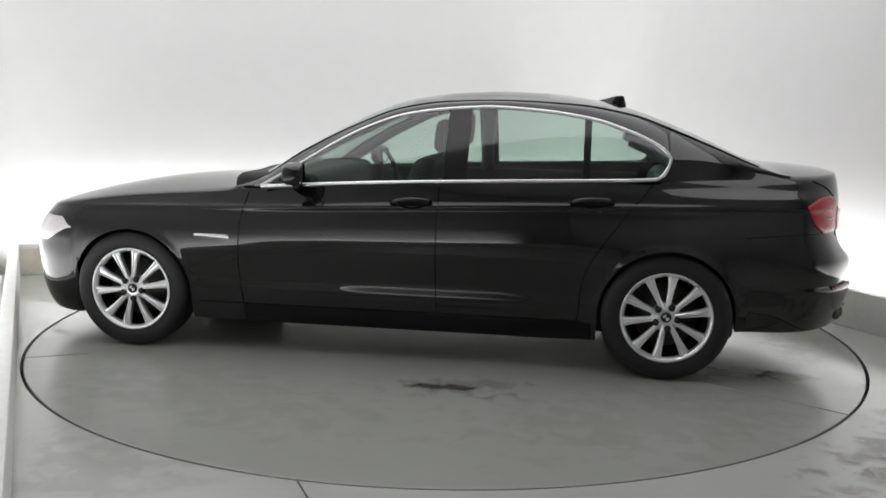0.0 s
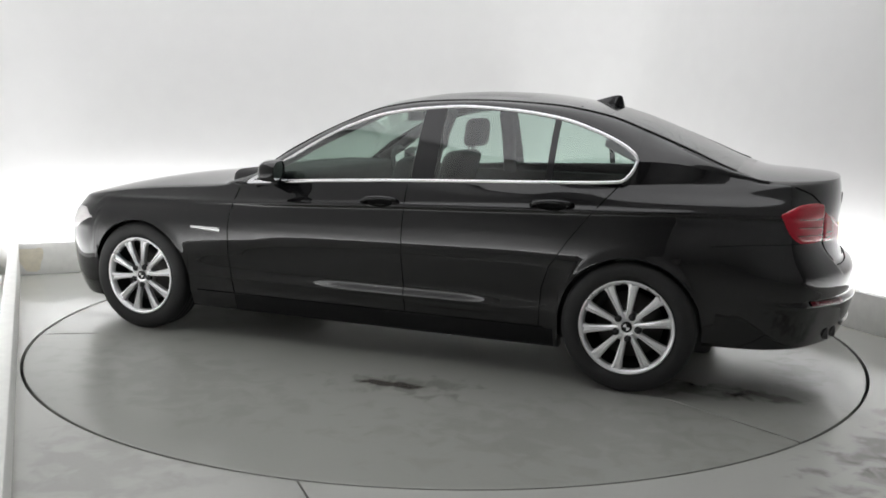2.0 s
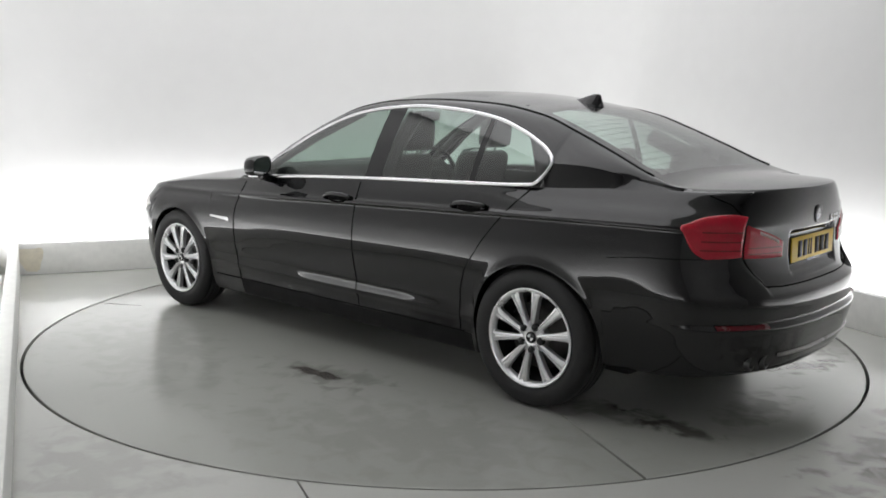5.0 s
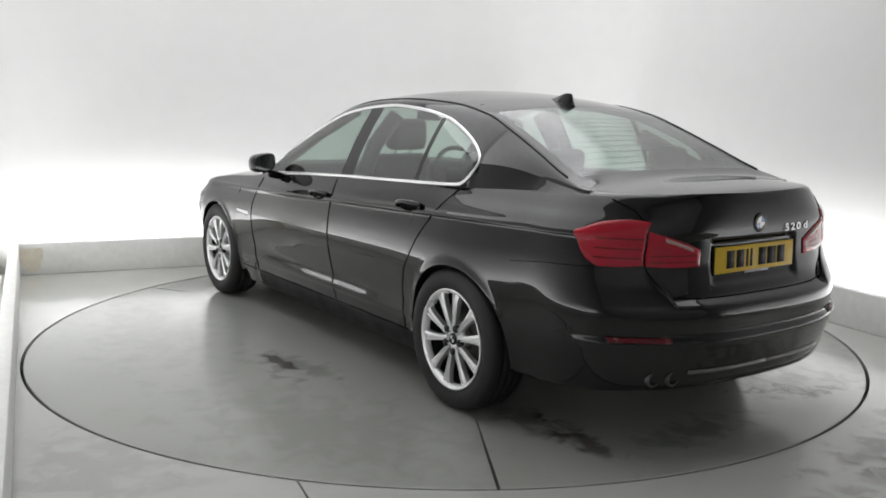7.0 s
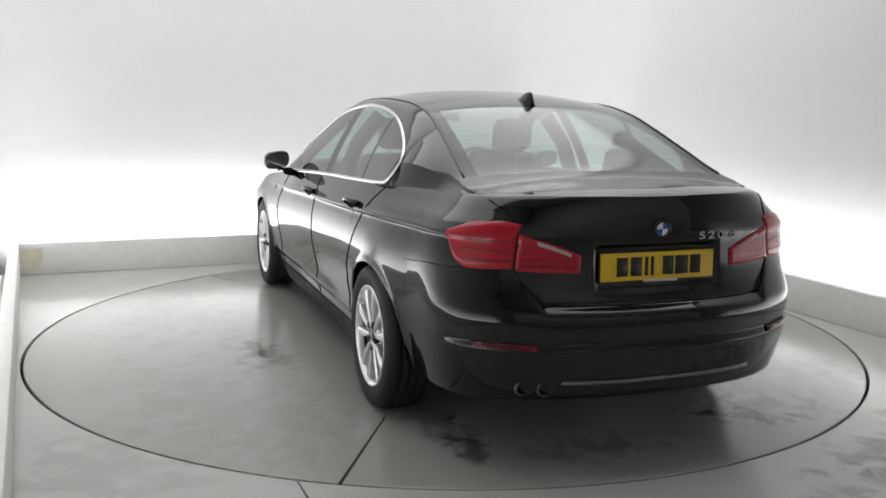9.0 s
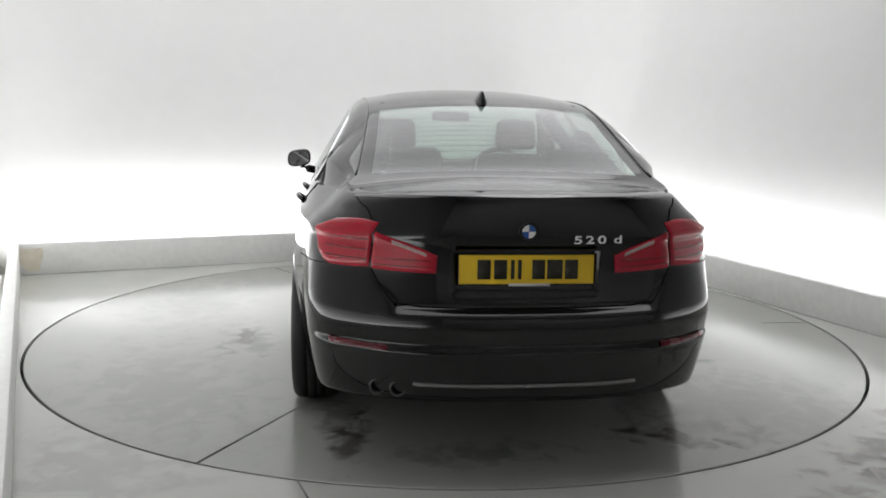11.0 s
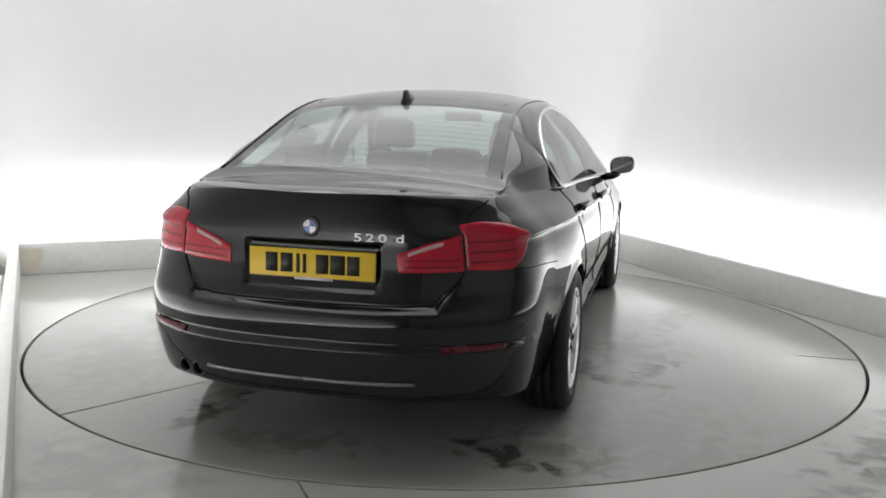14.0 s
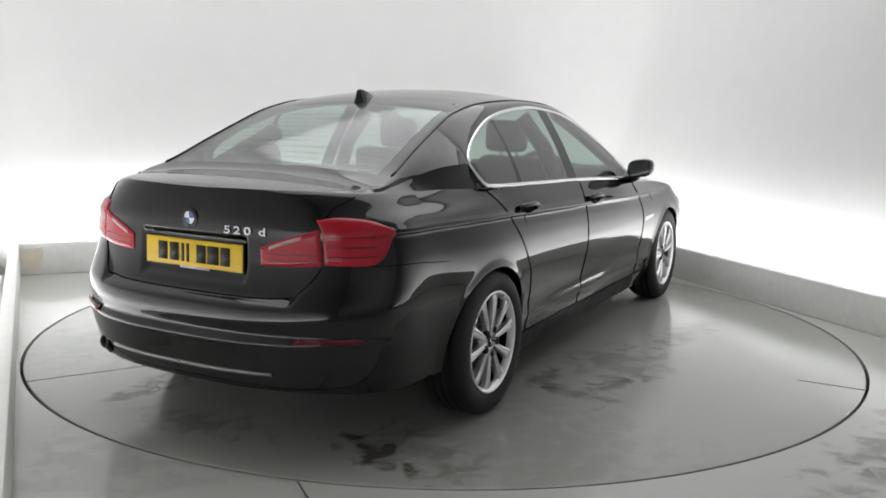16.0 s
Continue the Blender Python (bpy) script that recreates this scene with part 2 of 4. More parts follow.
# ---- room ----
def build_room():
    # floor sheet with a round opening for the turntable
    V, F, seg, r0 = [], [], 180, TABLE_R + 0.016
    for k in range(seg):
        a = 2 * pi * k / seg
        c, s = cos(a), sin(a)
        tx = (3.3 if c > 0 else -3.3) / c if abs(c) > 1e-6 else 1e9
        ty = (3.4 if s > 0 else -5.9) / s if abs(s) > 1e-6 else 1e9
        e = min(tx, ty)
        for f in (0, 0, 0.1, 0.4, 1.0):
            r = r0 + (e - r0) * f
            V.append((r * c, r * s, 0))
        V[-5] = (r0 * c, r0 * s, -0.07)
    for k in range(seg):
        for i in range(4):
            kk = (k + 1) % seg
            F.append((k * 5 + i, k * 5 + i + 1, kk * 5 + i + 1, kk * 5 + i))
    fl = new("floor", mesh("floor", V, F, M_FLOOR, False))
    fl.matrix_world = ROOM
    tagged(fl, "grey painted concrete floor with stains and scuffs", "floor", kind="structure")
    base = new("ground", mesh("ground", [(-3.3, -5.9, -0.075), (3.3, -5.9, -0.075), (3.3, 3.4, -0.075), (-3.3, 3.4, -0.075)], [(0, 1, 2, 3)], M_PIT, False))
    base.matrix_world = ROOM
    tagged(base, "dark pit floor under the turntable", "pit", kind="structure")
    # joint in the floor in front of the turntable
    jt = new("floor_joint", box("floor_joint", (-0.004, -0.16, 0.0006), (0.004, 0.09, 0.0022), M_STAIN, 0))
    jt.matrix_world = pose(-0.505, -2.475, 0, 0, 0, 23)
    tagged(jt, "dark joint line in the painted floor", "joint", kind="structure")
    # walls with a rounded corner and a rounded junction to the ceiling
    plan, rc = [], 0.85
    for cu, cv, a0 in ((WALL_U - rc, WALL_V - rc, 0), (-WALL_U + rc, WALL_V - rc, 90)):
        for i in range(13):
            a = radians(a0 + 90 * i / 12)
            plan.append((cu + rc * cos(a), cv + rc * sin(a)))
    plan = [(WALL_U, FRONT_V)] + plan + [(-WALL_U, FRONT_V)]
    V, F, n = [], [], len(plan)
    for z in (0.0, 1.0, 2.0, 3.0, CEIL):
        V += [(u, v, z) for u, v in plan]
    for j in range(4):
        F += [(j * n + i, j * n + i + 1, (j + 1) * n + i + 1, (j + 1) * n + i) for i in range(n - 1)]
    w = new("wall_back", mesh("wall_back", V, F, M_WALL))
    w.matrix_world = ROOM
    so = w.modifiers.new("thick", "SOLIDIFY")
    so.thickness, so.offset = 0.12, 1.0
    tagged(w, "white seamless studio wall with a rounded corner", "wall", kind="structure")
    # the front wall is unseen: added to close the room and reflect in the paint
    for nm, lo, hi in (("wall_front", (-WALL_U - 0.12, FRONT_V - 0.12, 0), (WALL_U + 0.12, FRONT_V, CEIL)),
                       ("ceiling", (-WALL_U - 0.12, FRONT_V - 0.12, CEIL), (WALL_U + 0.12, WALL_V + 0.12, CEIL + 0.12))):
        o = new(nm, box(nm, lo, hi, M_UNSEENWALL if nm[0] == "w" else M_CEIL, 0))
        o.matrix_world = ROOM
        tagged(o, ("unseen plain grey " if nm[0] == "w" else "plain white painted ") + nm.split("_")[0] + " of the photo studio", nm.split("_")[0], kind="structure")
    # kerbs that hide the cove strips
    for nm, m, L in (("kerb_back", room_pose(-0.03, BACK_V, 0), 5.1), ("kerb_right", room_pose(HALF_U, -1.57, 0, 0, 0, -90), 8.34),
                     ("kerb_left", room_pose(-2.418, -1.57, 0, 0, 0, 90 + 1.7), 8.34)):
        o = new(nm, box(nm, (-L / 2, 0.0, 0.0), (L / 2, 0.07, KERB_H), M_KERB, 0.006))
        o.matrix_world = m
        tagged(o, "low off-white painted kerb along the studio wall", "kerb", kind="structure")
        if nm == "kerb_back":
            ring = [1 + 0.16 * math.sin(7.3 * k) for k in range(18)]
            V = [(-2.43, -0.0015, 0.13)] + [(-2.43 + 0.085 * r * math.copysign(abs(cos(2 * pi * k / 18)) ** 0.6, cos(2 * pi * k / 18)), -0.0015,
                                             0.13 + 0.092 * r * math.copysign(abs(sin(2 * pi * k / 18)) ** 0.6, sin(2 * pi * k / 18))) for k, r in enumerate(ring)]
            part("stain", mesh("stain", V, [(0, 1 + k, 1 + (k + 1) % 18) for k in range(18)], M_RUST, False), o, "faded yellow stain on the kerb")
    for nm, m, L in (("lamp_trough_back", room_pose(0, 2.74, 0.0), 5.0), ("lamp_trough_right", room_pose(2.63, -1.2, 0, 0, 0, 90), 7.2),
                     ("lamp_trough_left", room_pose(-2.70, -1.2, 0, 0, 0, 90), 7.2)):
        o = new("lamp_trough", box(nm, (-L / 2, -0.04, 0.0), (L / 2, 0.04, 0.05), M_FIX, 0.004))
        o.matrix_world = m
        tagged(o, "white strip light trough hidden behind the kerb", "light fitting", group="strip lights behind the kerbs")
    o = new("ceiling_light", box("ceiling_light", (-2.83, -2.63, -0.1), (2.83, 2.63, 0), M_FIX, 0.01))
    o.matrix_world = room_pose(0, 0.3, CEIL - 0.004)
    tagged(o, "wide white stretched ceiling light panel", "ceiling light")


def build_turntable():
    tt = new("turntable")
    tagged(tt, "round grey painted turntable set flush in the floor", "turntable")
    # three plates that meet along radial joints
    open_from = {30.0: 2.1, 150.0: 1.7, 270.0: 2.1}
    for a0 in (30.0, 150.0, 270.0):
        V, F = [], []
        seg, rings = 60, (0.02, 0.8, 1.6, 1.7, 1.75, 2.1, 2.14, TABLE_R - 0.004, TABLE_R)
        starts, ends = open_from[a0], open_from[(a0 + 120) % 360]
        for k in range(seg + 1):
            for i, r in enumerate(rings):
                g0, g1 = (0.007 if r > starts else 0.00005) / r, (0.007 if r > ends else 0.00005) / r
                a = radians(a0) + g0 + (radians(120) - g0 - g1) * k / seg
                V.append((r * cos(a), r * sin(a), 0.0 if i < len(rings) - 1 else -0.002))
            V.append((TABLE_R * cos(a), TABLE_R * sin(a), -0.05))
            a = radians(a0) + radians(120) * k / seg
            V.append((0.02 * cos(a), 0.02 * sin(a), -0.05))
        n = len(rings) + 2
        for k in range(seg):
            for i in range(n):
                F.append((k * n + i, k * n + (i + 1) % n, (k + 1) * n + (i + 1) % n, (k + 1) * n + i))
        F += [tuple(range(n)), tuple(range(seg * n, seg * n + n))]
        part("plate", mesh("plate", V, F, M_TABLE, False), tt)
    return tt


build_room()
TABLE = build_turntable()


# ---- car: metres from the middle of the rear axle on the ground, x forward, y to its left ----
OFF = pose(-1.289, -0.041, 0)
BASE_X, HUB_Z, TYRE_R, ARCH_R = 2.958, 0.325, 0.332, 0.352
CORNER_X, NOSE_X = -0.40, 3.15
ZK = [0.16, 0.25, 0.33, 0.365, 0.42, 0.52, 0.61, 0.67, 0.73, 0.80, 0.848, 0.866, 0.886, 0.93, 0.98, 1.04, 1.08]
W_REAR = curve(ZK, [0.82, 0.85, 0.868, 0.874, 0.882, 0.895, 0.902, 0.903, 0.900, 0.891, 0.882, 0.886, 0.874, 0.850, 0.808, 0.748, 0.69])
W_MID = curve(ZK, [0.825, 0.856, 0.868, 0.882, 0.880, 0.898, 0.913, 0.917, 0.915, 0.907, 0.898, 0.906, 0.890, 0.874, 0.850, 0.816, 0.79])
W_NOSE = curve(ZK, [0.83, 0.858, 0.875, 0.88, 0.888, 0.902, 0.908, 0.905, 0.896, 0.872, 0.848, 0.843, 0.82, 0.78, 0.75, 0.72, 0.70])
CREASE = curve([-0.9, -0.3, 0.4, 1.4, 2.3, 3.3], [0.915, 0.905, 0.888, 0.855, 0.818, 0.79])
BUMPER = curve([0.16, 0.22, 0.27, 0.30, 0.335, 0.42, 0.484, 0.506, 0.57, 0.615, 0.66, 0.71, 0.79, 0.86, 0.93, 1.0, 1.045, 1.07],
               [-0.91, -0.955, -0.985, -1.0, -1.012, -1.036, -1.05, -1.03, -1.038, -1.032, -1.005, -0.972, -0.946, -0.945, -0.948, -0.945, -0.937, -0.92])
LID = curve([0.16, 0.6, 0.66, 0.71, 0.79, 0.86, 0.93, 1.0, 1.045, 1.07], [-0.99, -0.99, -0.972, -0.957, -0.946, -0.946, -0.948, -0.945, -0.937, -0.92])
SHOULDER = curve([-1.1, -0.7, -0.3, 0.08, 0.55, 1.14, 1.75, 2.18, 2.5, 3.0, 3.35, 3.55, 3.7, 3.8],
                 [1.05, 1.045, 1.04, 1.022, 1.003, 0.983, 0.955, 0.927, 0.895, 0.855, 0.81, 0.775, 0.735, 0.69])
NOSE = curve([0.12, 0.2, 0.35, 0.5, 0.6, 0.7, 0.8], [3.69, 3.76, 3.80, 3.805, 3.79, 3.74, 3.66])


def lid_edge(z):
    return 0.50 + 0.11 * step(0.63, 0.80, z)


def rear_x(y, z):
    y = abs(y)
    b = step(-0.014, 0.014, y - lid_edge(z)) if z < 0.80 else 1.0
    k = 1 - step(0.612, 0.66, z)
    b = max(b, k)
    x = BUMPER(z) * b + LID(z) * (1 - b)
    rec = (1 - step(0.264, 0.284, y)) * step(0.676, 0.706, z) * (1 - step(0.862, 0.872, z))
    return x + 0.02 * rec


def flare(x, z):
    f = 0.0
    for hx in (0.0, BASE_X):
        r = math.hypot(x - hx, z - HUB_Z)
        f += 0.0065 * math.exp(-((r - ARCH_R) / 0.024) ** 2)
    return f


def tail_taper(x):
    """How far the side draws in behind the rear axle."""
    d = CORNER_X - x
    if d <= 0:
        return 0.144 * max(0.12 - x, 0.0) ** 2
    return 0.039 + 0.015 * (1 - math.exp(-d / 0.1)) - 0.042 * step(0.06, 0.5, d)


def side_y(x, z, f=None):
    f = flare(x, z) if f is None else f
    z += (0.866 - CREASE(x)) * step(0.62, 0.80, z) * (1 - step(0.89, 1.0, z))
    if x < 1.3:
        k, hi = step(CORNER_X, 0.9, x), step(0.88, 0.98, z)
        k = k * (1 - hi) + step(CORNER_X, 0.45, x) * hi
        w = W_REAR(z) * (1 - k) + W_MID(z) * k - tail_taper(x)
    else:
        k = step(1.7, 3.1, x)
        w = W_MID(z) * (1 - k) + W_NOSE(z) * k
    ridge = 0.0048 * step(0.65, 0.9, x) * (1 - step(1.55, 1.8, x)) * step(0.335, 0.37, z) * (1 - step(0.37, 0.42, z))
    bulge = 0.018 * math.exp(-((x - 0.02) / 0.4) ** 2) * (1 - step(0.6, 0.95, z))
    return w + f + ridge + bulge


def wall_pt(p, z):
    """A point of the body's side skin. p: 0 at the tail's middle, 1 at the rear corner's end, then along the side, then round the nose."""
    L = NOSE_X - CORNER_X
    if p <= 1:
        a = radians(90 * (1 - p))
        c, s = cos(a), sin(a)
        d = (c ** 2.6 + s ** 2.6) ** (1 / 2.6)
        y = side_y(CORNER_X, z, 0.0) * c / d
        x = CORNER_X + (rear_x(y, z) - CORNER_X) * s / d
        y -= (tail_taper(x) - tail_taper(CORNER_X)) * step(0.58, 0.8, y)
        return Vector((x, y + (flare(x, z) if c > 0.5 else 0.0), z))
    if p <= 1 + L:
        x = CORNER_X + p - 1
        return Vector((x, side_y(x, z), z))
    a = radians(90 * min(p - 1 - L, 1))
    c, s = cos(a), sin(a)
    d = (c ** 2.6 + s ** 2.6) ** (1 / 2.6)
    return Vector((NOSE_X + (NOSE(z) - NOSE_X) * s / d, side_y(NOSE_X, z) * c / d, z))


def wall_out(p, z, off):
    """The same point, lifted off the skin."""
    e = 0.004
    a, b = wall_pt(p + e, z) - wall_pt(p - e if p > e else 0, z), wall_pt(p, z + e) - wall_pt(p, z - e)
    n = b.cross(a)
    n.normalize()
    q = wall_pt(p, z)
    if n.dot(q - Vector((1.4, 0, 0.5))) < 0:
        n = -n
    return q + n * off


def p_at_x(x):
    return 1 + x - CORNER_X


def p_at_y(y, z=0.85):
    lo, hi = 0.0, 1.0
    for _ in range(30):
        m = (lo + hi) / 2
        lo, hi = (m, hi) if wall_pt(m, z).y < y else (lo, m)
    return lo


def bottom_z(x):
    for hx in (0.0, BASE_X):
        if abs(x - hx) < ARCH_R:
            return HUB_Z + math.sqrt(ARCH_R ** 2 - (x - hx) ** 2)
    if x < 0:
        return 0.262 + 0.02 * step(-0.5, -1.0, x)
    return 0.175 if x < BASE_X else 0.165


# upper shell: window outline, roof edge and the line along the middle
DLO_HI = curve([0.009, 0.02, 0.038, 0.119, 0.235, 0.413, 0.685, 0.96, 1.176, 1.423, 1.605, 1.784, 1.958, 2.184],
               [1.135, 1.158, 1.177, 1.226, 1.275, 1.33, 1.369, 1.384, 1.372, 1.337, 1.276, 1.187, 1.077, 0.9385])
DLO_LO = curve([0.009, 0.018, 0.03, 0.072, 0.11, 0.544, 1.136, 1.749, 2.184], [1.135, 1.105, 1.078, 1.036, 1.031, 1.013, 0.993, 0.965, 0.9375])
EDGE_Y = curve([-0.95, -0.6, -0.47, -0.2, 0.0, 0.2, 0.5, 0.9, 1.2, 1.45, 1.7, 2.0, 2.25, 2.45, 3.0],
               [0.70, 0.665, 0.64, 0.605, 0.585, 0.568, 0.565, 0.567, 0.572, 0.592, 0.635, 0.695, 0.755, 0.79, 0.78])
EDGE_Z = curve([-0.95, -0.6, -0.47, -0.2, 0.0, 0.2, 0.5, 0.9, 1.2, 1.45, 1.7, 2.0, 2.25, 2.45, 3.0],
               [1.052, 1.062, 1.095, 1.205, 1.285, 1.355, 1.405, 1.422, 1.412, 1.375, 1.28, 1.125, 0.965, 0.912, 0.86])
MID_Z = curve([-1.0, -0.95, -0.9, -0.75, -0.55, -0.47, -0.2, 0.0, 0.24, 0.42, 0.7, 0.95, 1.2, 1.466, 1.665, 1.866, 2.07, 2.28, 2.42, 2.6, 2.98, 3.35, 3.51, 3.67, 3.78],
              [1.05, 1.055, 1.067, 1.081, 1.096, 1.116, 1.235, 1.318, 1.400, 1.439, 1.470, 1.476, 1.465, 1.428, 1.362, 1.262, 1.15, 1.025, 0.958, 0.945, 0.922, 0.868, 0.828, 0.77, 0.70])
CROSS = (1.0, 0.965, 0.9, 0.8, 0.68, 0.54, 0.4, 0.26, 0.13, 0.0)


def tumble(z):
    return 0.855 - 0.55 * (z - 0.97)


def section(p):
    """Rows of one section of the upper shell, from the shoulder to the middle."""
    zs = SHOULDER(wall_pt(p, 1.0).x)
    s = wall_pt(p, zs)
    x = s.x
    cabin = step(-0.72, -0.5, x) * (1 - step(2.25, 2.5, x))
    ey = min(EDGE_Y(x), s.y * 0.94) * cabin + s.y * 0.93 * (1 - cabin)
    ez = EDGE_Z(x) * cabin + (zs + 0.012) * (1 - cabin)
    if not -0.6 < x < 2.4:
        ez = min(ez, max(MID_Z(x), zs))
    if 0.009 <= x <= 2.184:
        z1, z2 = DLO_LO(x), max(DLO_HI(x), DLO_LO(x) + 0.0008)
        y1, y2 = tumble(z1), tumble(z2)
    else:
        k = step(0.009, -0.45, x) if x < 1 else step(2.184, 2.4, x)
        z0 = 1.135 if x < 1 else 0.938
        zl, yl = zs + 0.45 * (ez - zs), s.y + 0.42 * (ey - s.y)
        z1 = z0 * (1 - k) + zl * k
        y1 = tumble(z0) * (1 - k) + yl * k
        z2, y2 = z1 + 0.0008, y1 - 0.0004
    rows = [s]
    for f in (0.5,):
        rows.append(Vector((x, s.y + (y1 - s.y) * f, zs + (z1 - zs) * f)))
    rows.append(Vector((x, y1, z1)))
    for f in (0.25, 0.5, 0.75):
        bow = 0.012 * 4 * f * (1 - f) if z2 - z1 > 0.05 else 0
        rows.append(Vector((x, y1 + (y2 - y1) * f + bow, z1 + (z2 - z1) * f + bow * 0.4)))
    rows.append(Vector((x, y2, z2)))
    for f in (0.35, 0.7):
        bow = 0.010 * 4 * f * (1 - f) if cabin > 0.5 else 0
        rows.append(Vector((x, y2 + (ey - y2) * f + bow, z2 + (ez - z2) * f + bow * 0.6)))
    zm = max(MID_Z(x), ez)
    for c in CROSS:
        rows.append(Vector((x, ey * c, ez + (zm - ez) * (1 - c ** 2.3))))
    return rows


def columns():
    L = NOSE_X - CORNER_X
    ps = [0.998 * i / 110 for i in range(111)]
    xs = set(round(CORNER_X + 0.03 * i, 4) for i in range(1, int(L / 0.03) + 1))
    for hx in (0.0, BASE_X):
        xs = {x for x in xs if abs(x - hx) > ARCH_R + 0.012}
        for i in range(41):
            xs.add(round(hx + ARCH_R * 0.99999 * cos(pi * i / 40), 5))
        xs |= {hx - ARCH_R - 0.002, hx + ARCH_R + 0.002}
    xs |= {0.009, 0.013, 0.02, 0.03, 0.045, 0.072, 0.09, 0.42, 0.455, 1.06, 1.185, 2.184, 1.43, 0.245, -0.5, 0.20, 0.66, 1.26}
    xs = sorted(x for x in xs if CORNER_X <= x <= NOSE_X)
    ps += [p_at_x(x) for x in xs]
    ps += [1 + L + i / 30 for i in range(1, 31)]
    return ps


ROWS = 84


def where_wall(q, z):
    """The panel to which a piece of the side skin belongs."""
    x, y = q.x, abs(q.y)
    if x < CORNER_X + 0.02:
        if z > 0.642 and y < lid_edge(z) and x < -0.7:
            return "boot_lid"
        return "rear_bumper" if z < 0.64 + 0.15 * step(0.5, 0.8, y) and x < -0.42 else "rear_wing"
    if x > 3.42:
        return "front_bumper" if z < 0.62 else "front_wing"
    if x > 2.30:
        return "front_wing"
    if z < 0.275 and 0.37 < x < 2.6:
        return "sill"
    if x > 1.21:
        return "front_door"
    edge = 0.10 + 0.30 * step(1.0, 0.55, z)
    return "rear_door" if x > edge else "rear_wing"


def where_top(q, row):
    """The panel of a piece of the upper shell."""
    x = q.x
    if row >= 9:
        if -0.50 < x < 0.245:
            return "rear_window" if row >= 11 and -0.455 < x < 0.20 else "rear_window_seal"
        if 1.43 < x < 2.40:
            return "windscreen" if row >= 10 else "windscreen_seal"
        if 0.66 < x < 1.26 and row >= 12:
            return "sunroof"
        return "roof" if 0.245 <= x <= 1.43 else ("bonnet" if x > 2 else "boot_lid")
    if 2 <= row < 6 and 0.009 < x < 2.184:
        if x > 1.185:
            return "front_side_window"
        if x > 1.06:
            return "pillar_cover"
        if x > 0.455:
            return "rear_side_window"
        return "window_divider" if x > 0.42 else "quarter_window"
    if x > 2.35:
        return "bonnet" if row >= 2 else "front_wing"
    if x < -0.55:
        return "boot_lid" if row >= 2 else "rear_wing"
    if row >= 6:
        return "roof"
    return "rear_wing" if x < 0.12 else ("rear_door" if x < 1.21 else "front_door")


SKIN = dict(windscreen=M_SCREEN, rear_window=M_REARGLASS, front_side_window=M_GLASS, rear_side_window=M_GLASS, quarter_window=M_GLASS,
            pillar_cover=M_GLOSSBLACK, window_divider=M_GLOSSBLACK, rear_window_seal=M_GLOSSBLACK, sunroof=M_SUNROOF, windscreen_seal=M_GLOSSBLACK, sill=M_SILL)
NOTE = dict(sunroof="dark tinted glass sunroof", windscreen="clear green-tinted windscreen", rear_window="tinted rear window with heating lines", sill="matt black lower sill",
            pillar_cover="gloss black pillar cover", front_side_window="tinted front door glass", rear_side_window="tinted rear door glass",
            quarter_window="small tinted quarter glass")


def build_skin(car):
    ps = columns()
    walls, tops = [], []
    for p in ps:
        zt = SHOULDER(wall_pt(p, 1.0).x)
        zb = bottom_z(wall_pt(p, 0.3).x)
        col = [wall_pt(p, zb + (zt - zb) * i / ROWS) for i in range(ROWS + 1)]
        inward = col[0] + Vector((-0.0 if p > 1 else 0.05, -0.06 if 1 < p < 1 + NOSE_X - CORNER_X else -0.03 * (col[0].y > 0.05), 0.004))
        walls.append([inward] + col)
        tops.append(section(p))
    bags, slope = {}, {}
    for side in (1, -1):
        for grid, wall in ((walls, True), (tops, False)):
            for i in range(len(grid) - 1):
                for j in range(len(grid[0]) - 1):
                    quad = [grid[i][j], grid[i + 1][j], grid[i + 1][j + 1], grid[i][j + 1]]
                    c = (quad[0] + quad[1] + quad[2] + quad[3]) / 4
                    name = where_wall(c, c.z) if wall else where_top(c, j)
                    both = name in ("roof", "sunroof", "bonnet", "boot_lid", "rear_bumper", "front_bumper", "windscreen", "rear_window")
                    V, F, seen = bags.setdefault((name, 0 if both else side), ([], [], {}))
                    f = []
                    for a, b in ((i, j), (i + 1, j), (i + 1, j + 1), (i, j + 1)):
                        g = grid[a][b]
                        key = (round(g.x, 5), round(g.y * side, 5), round(g.z, 5))
                        if key not in seen:
                            seen[key] = len(V)
                            V.append((g.x, g.y * side, g.z))
                        if seen[key] not in f:
                            f.append(seen[key])
                    if len(f) > 2:
                        F.append(tuple(f if side < 0 else f[::-1]))
                        w = (quad[2] - quad[0]).cross(quad[3] - quad[1])
                        w = Vector((w.x, -w.y, w.z)) if side < 0 else w
                        w = -w
                        for g in quad:
                            key = (round(g.x, 4), round(g.y * side, 4), round(g.z, 4))
                            slope[key] = slope.get(key, Vector()) + w
    made = {}
    for (name, side), (V, F, _) in bags.items():
        me = mesh(name, V, F, SKIN.get(name, M_PAINT), True, False)
        me.normals_split_custom_set_from_vertices([slope[tuple(round(c, 4) for c in v)].normalized() for v in V])
        ob = part(name, me, car, NOTE.get(name, ""), at=OFF)
        made[(name, side)] = ob
    return made


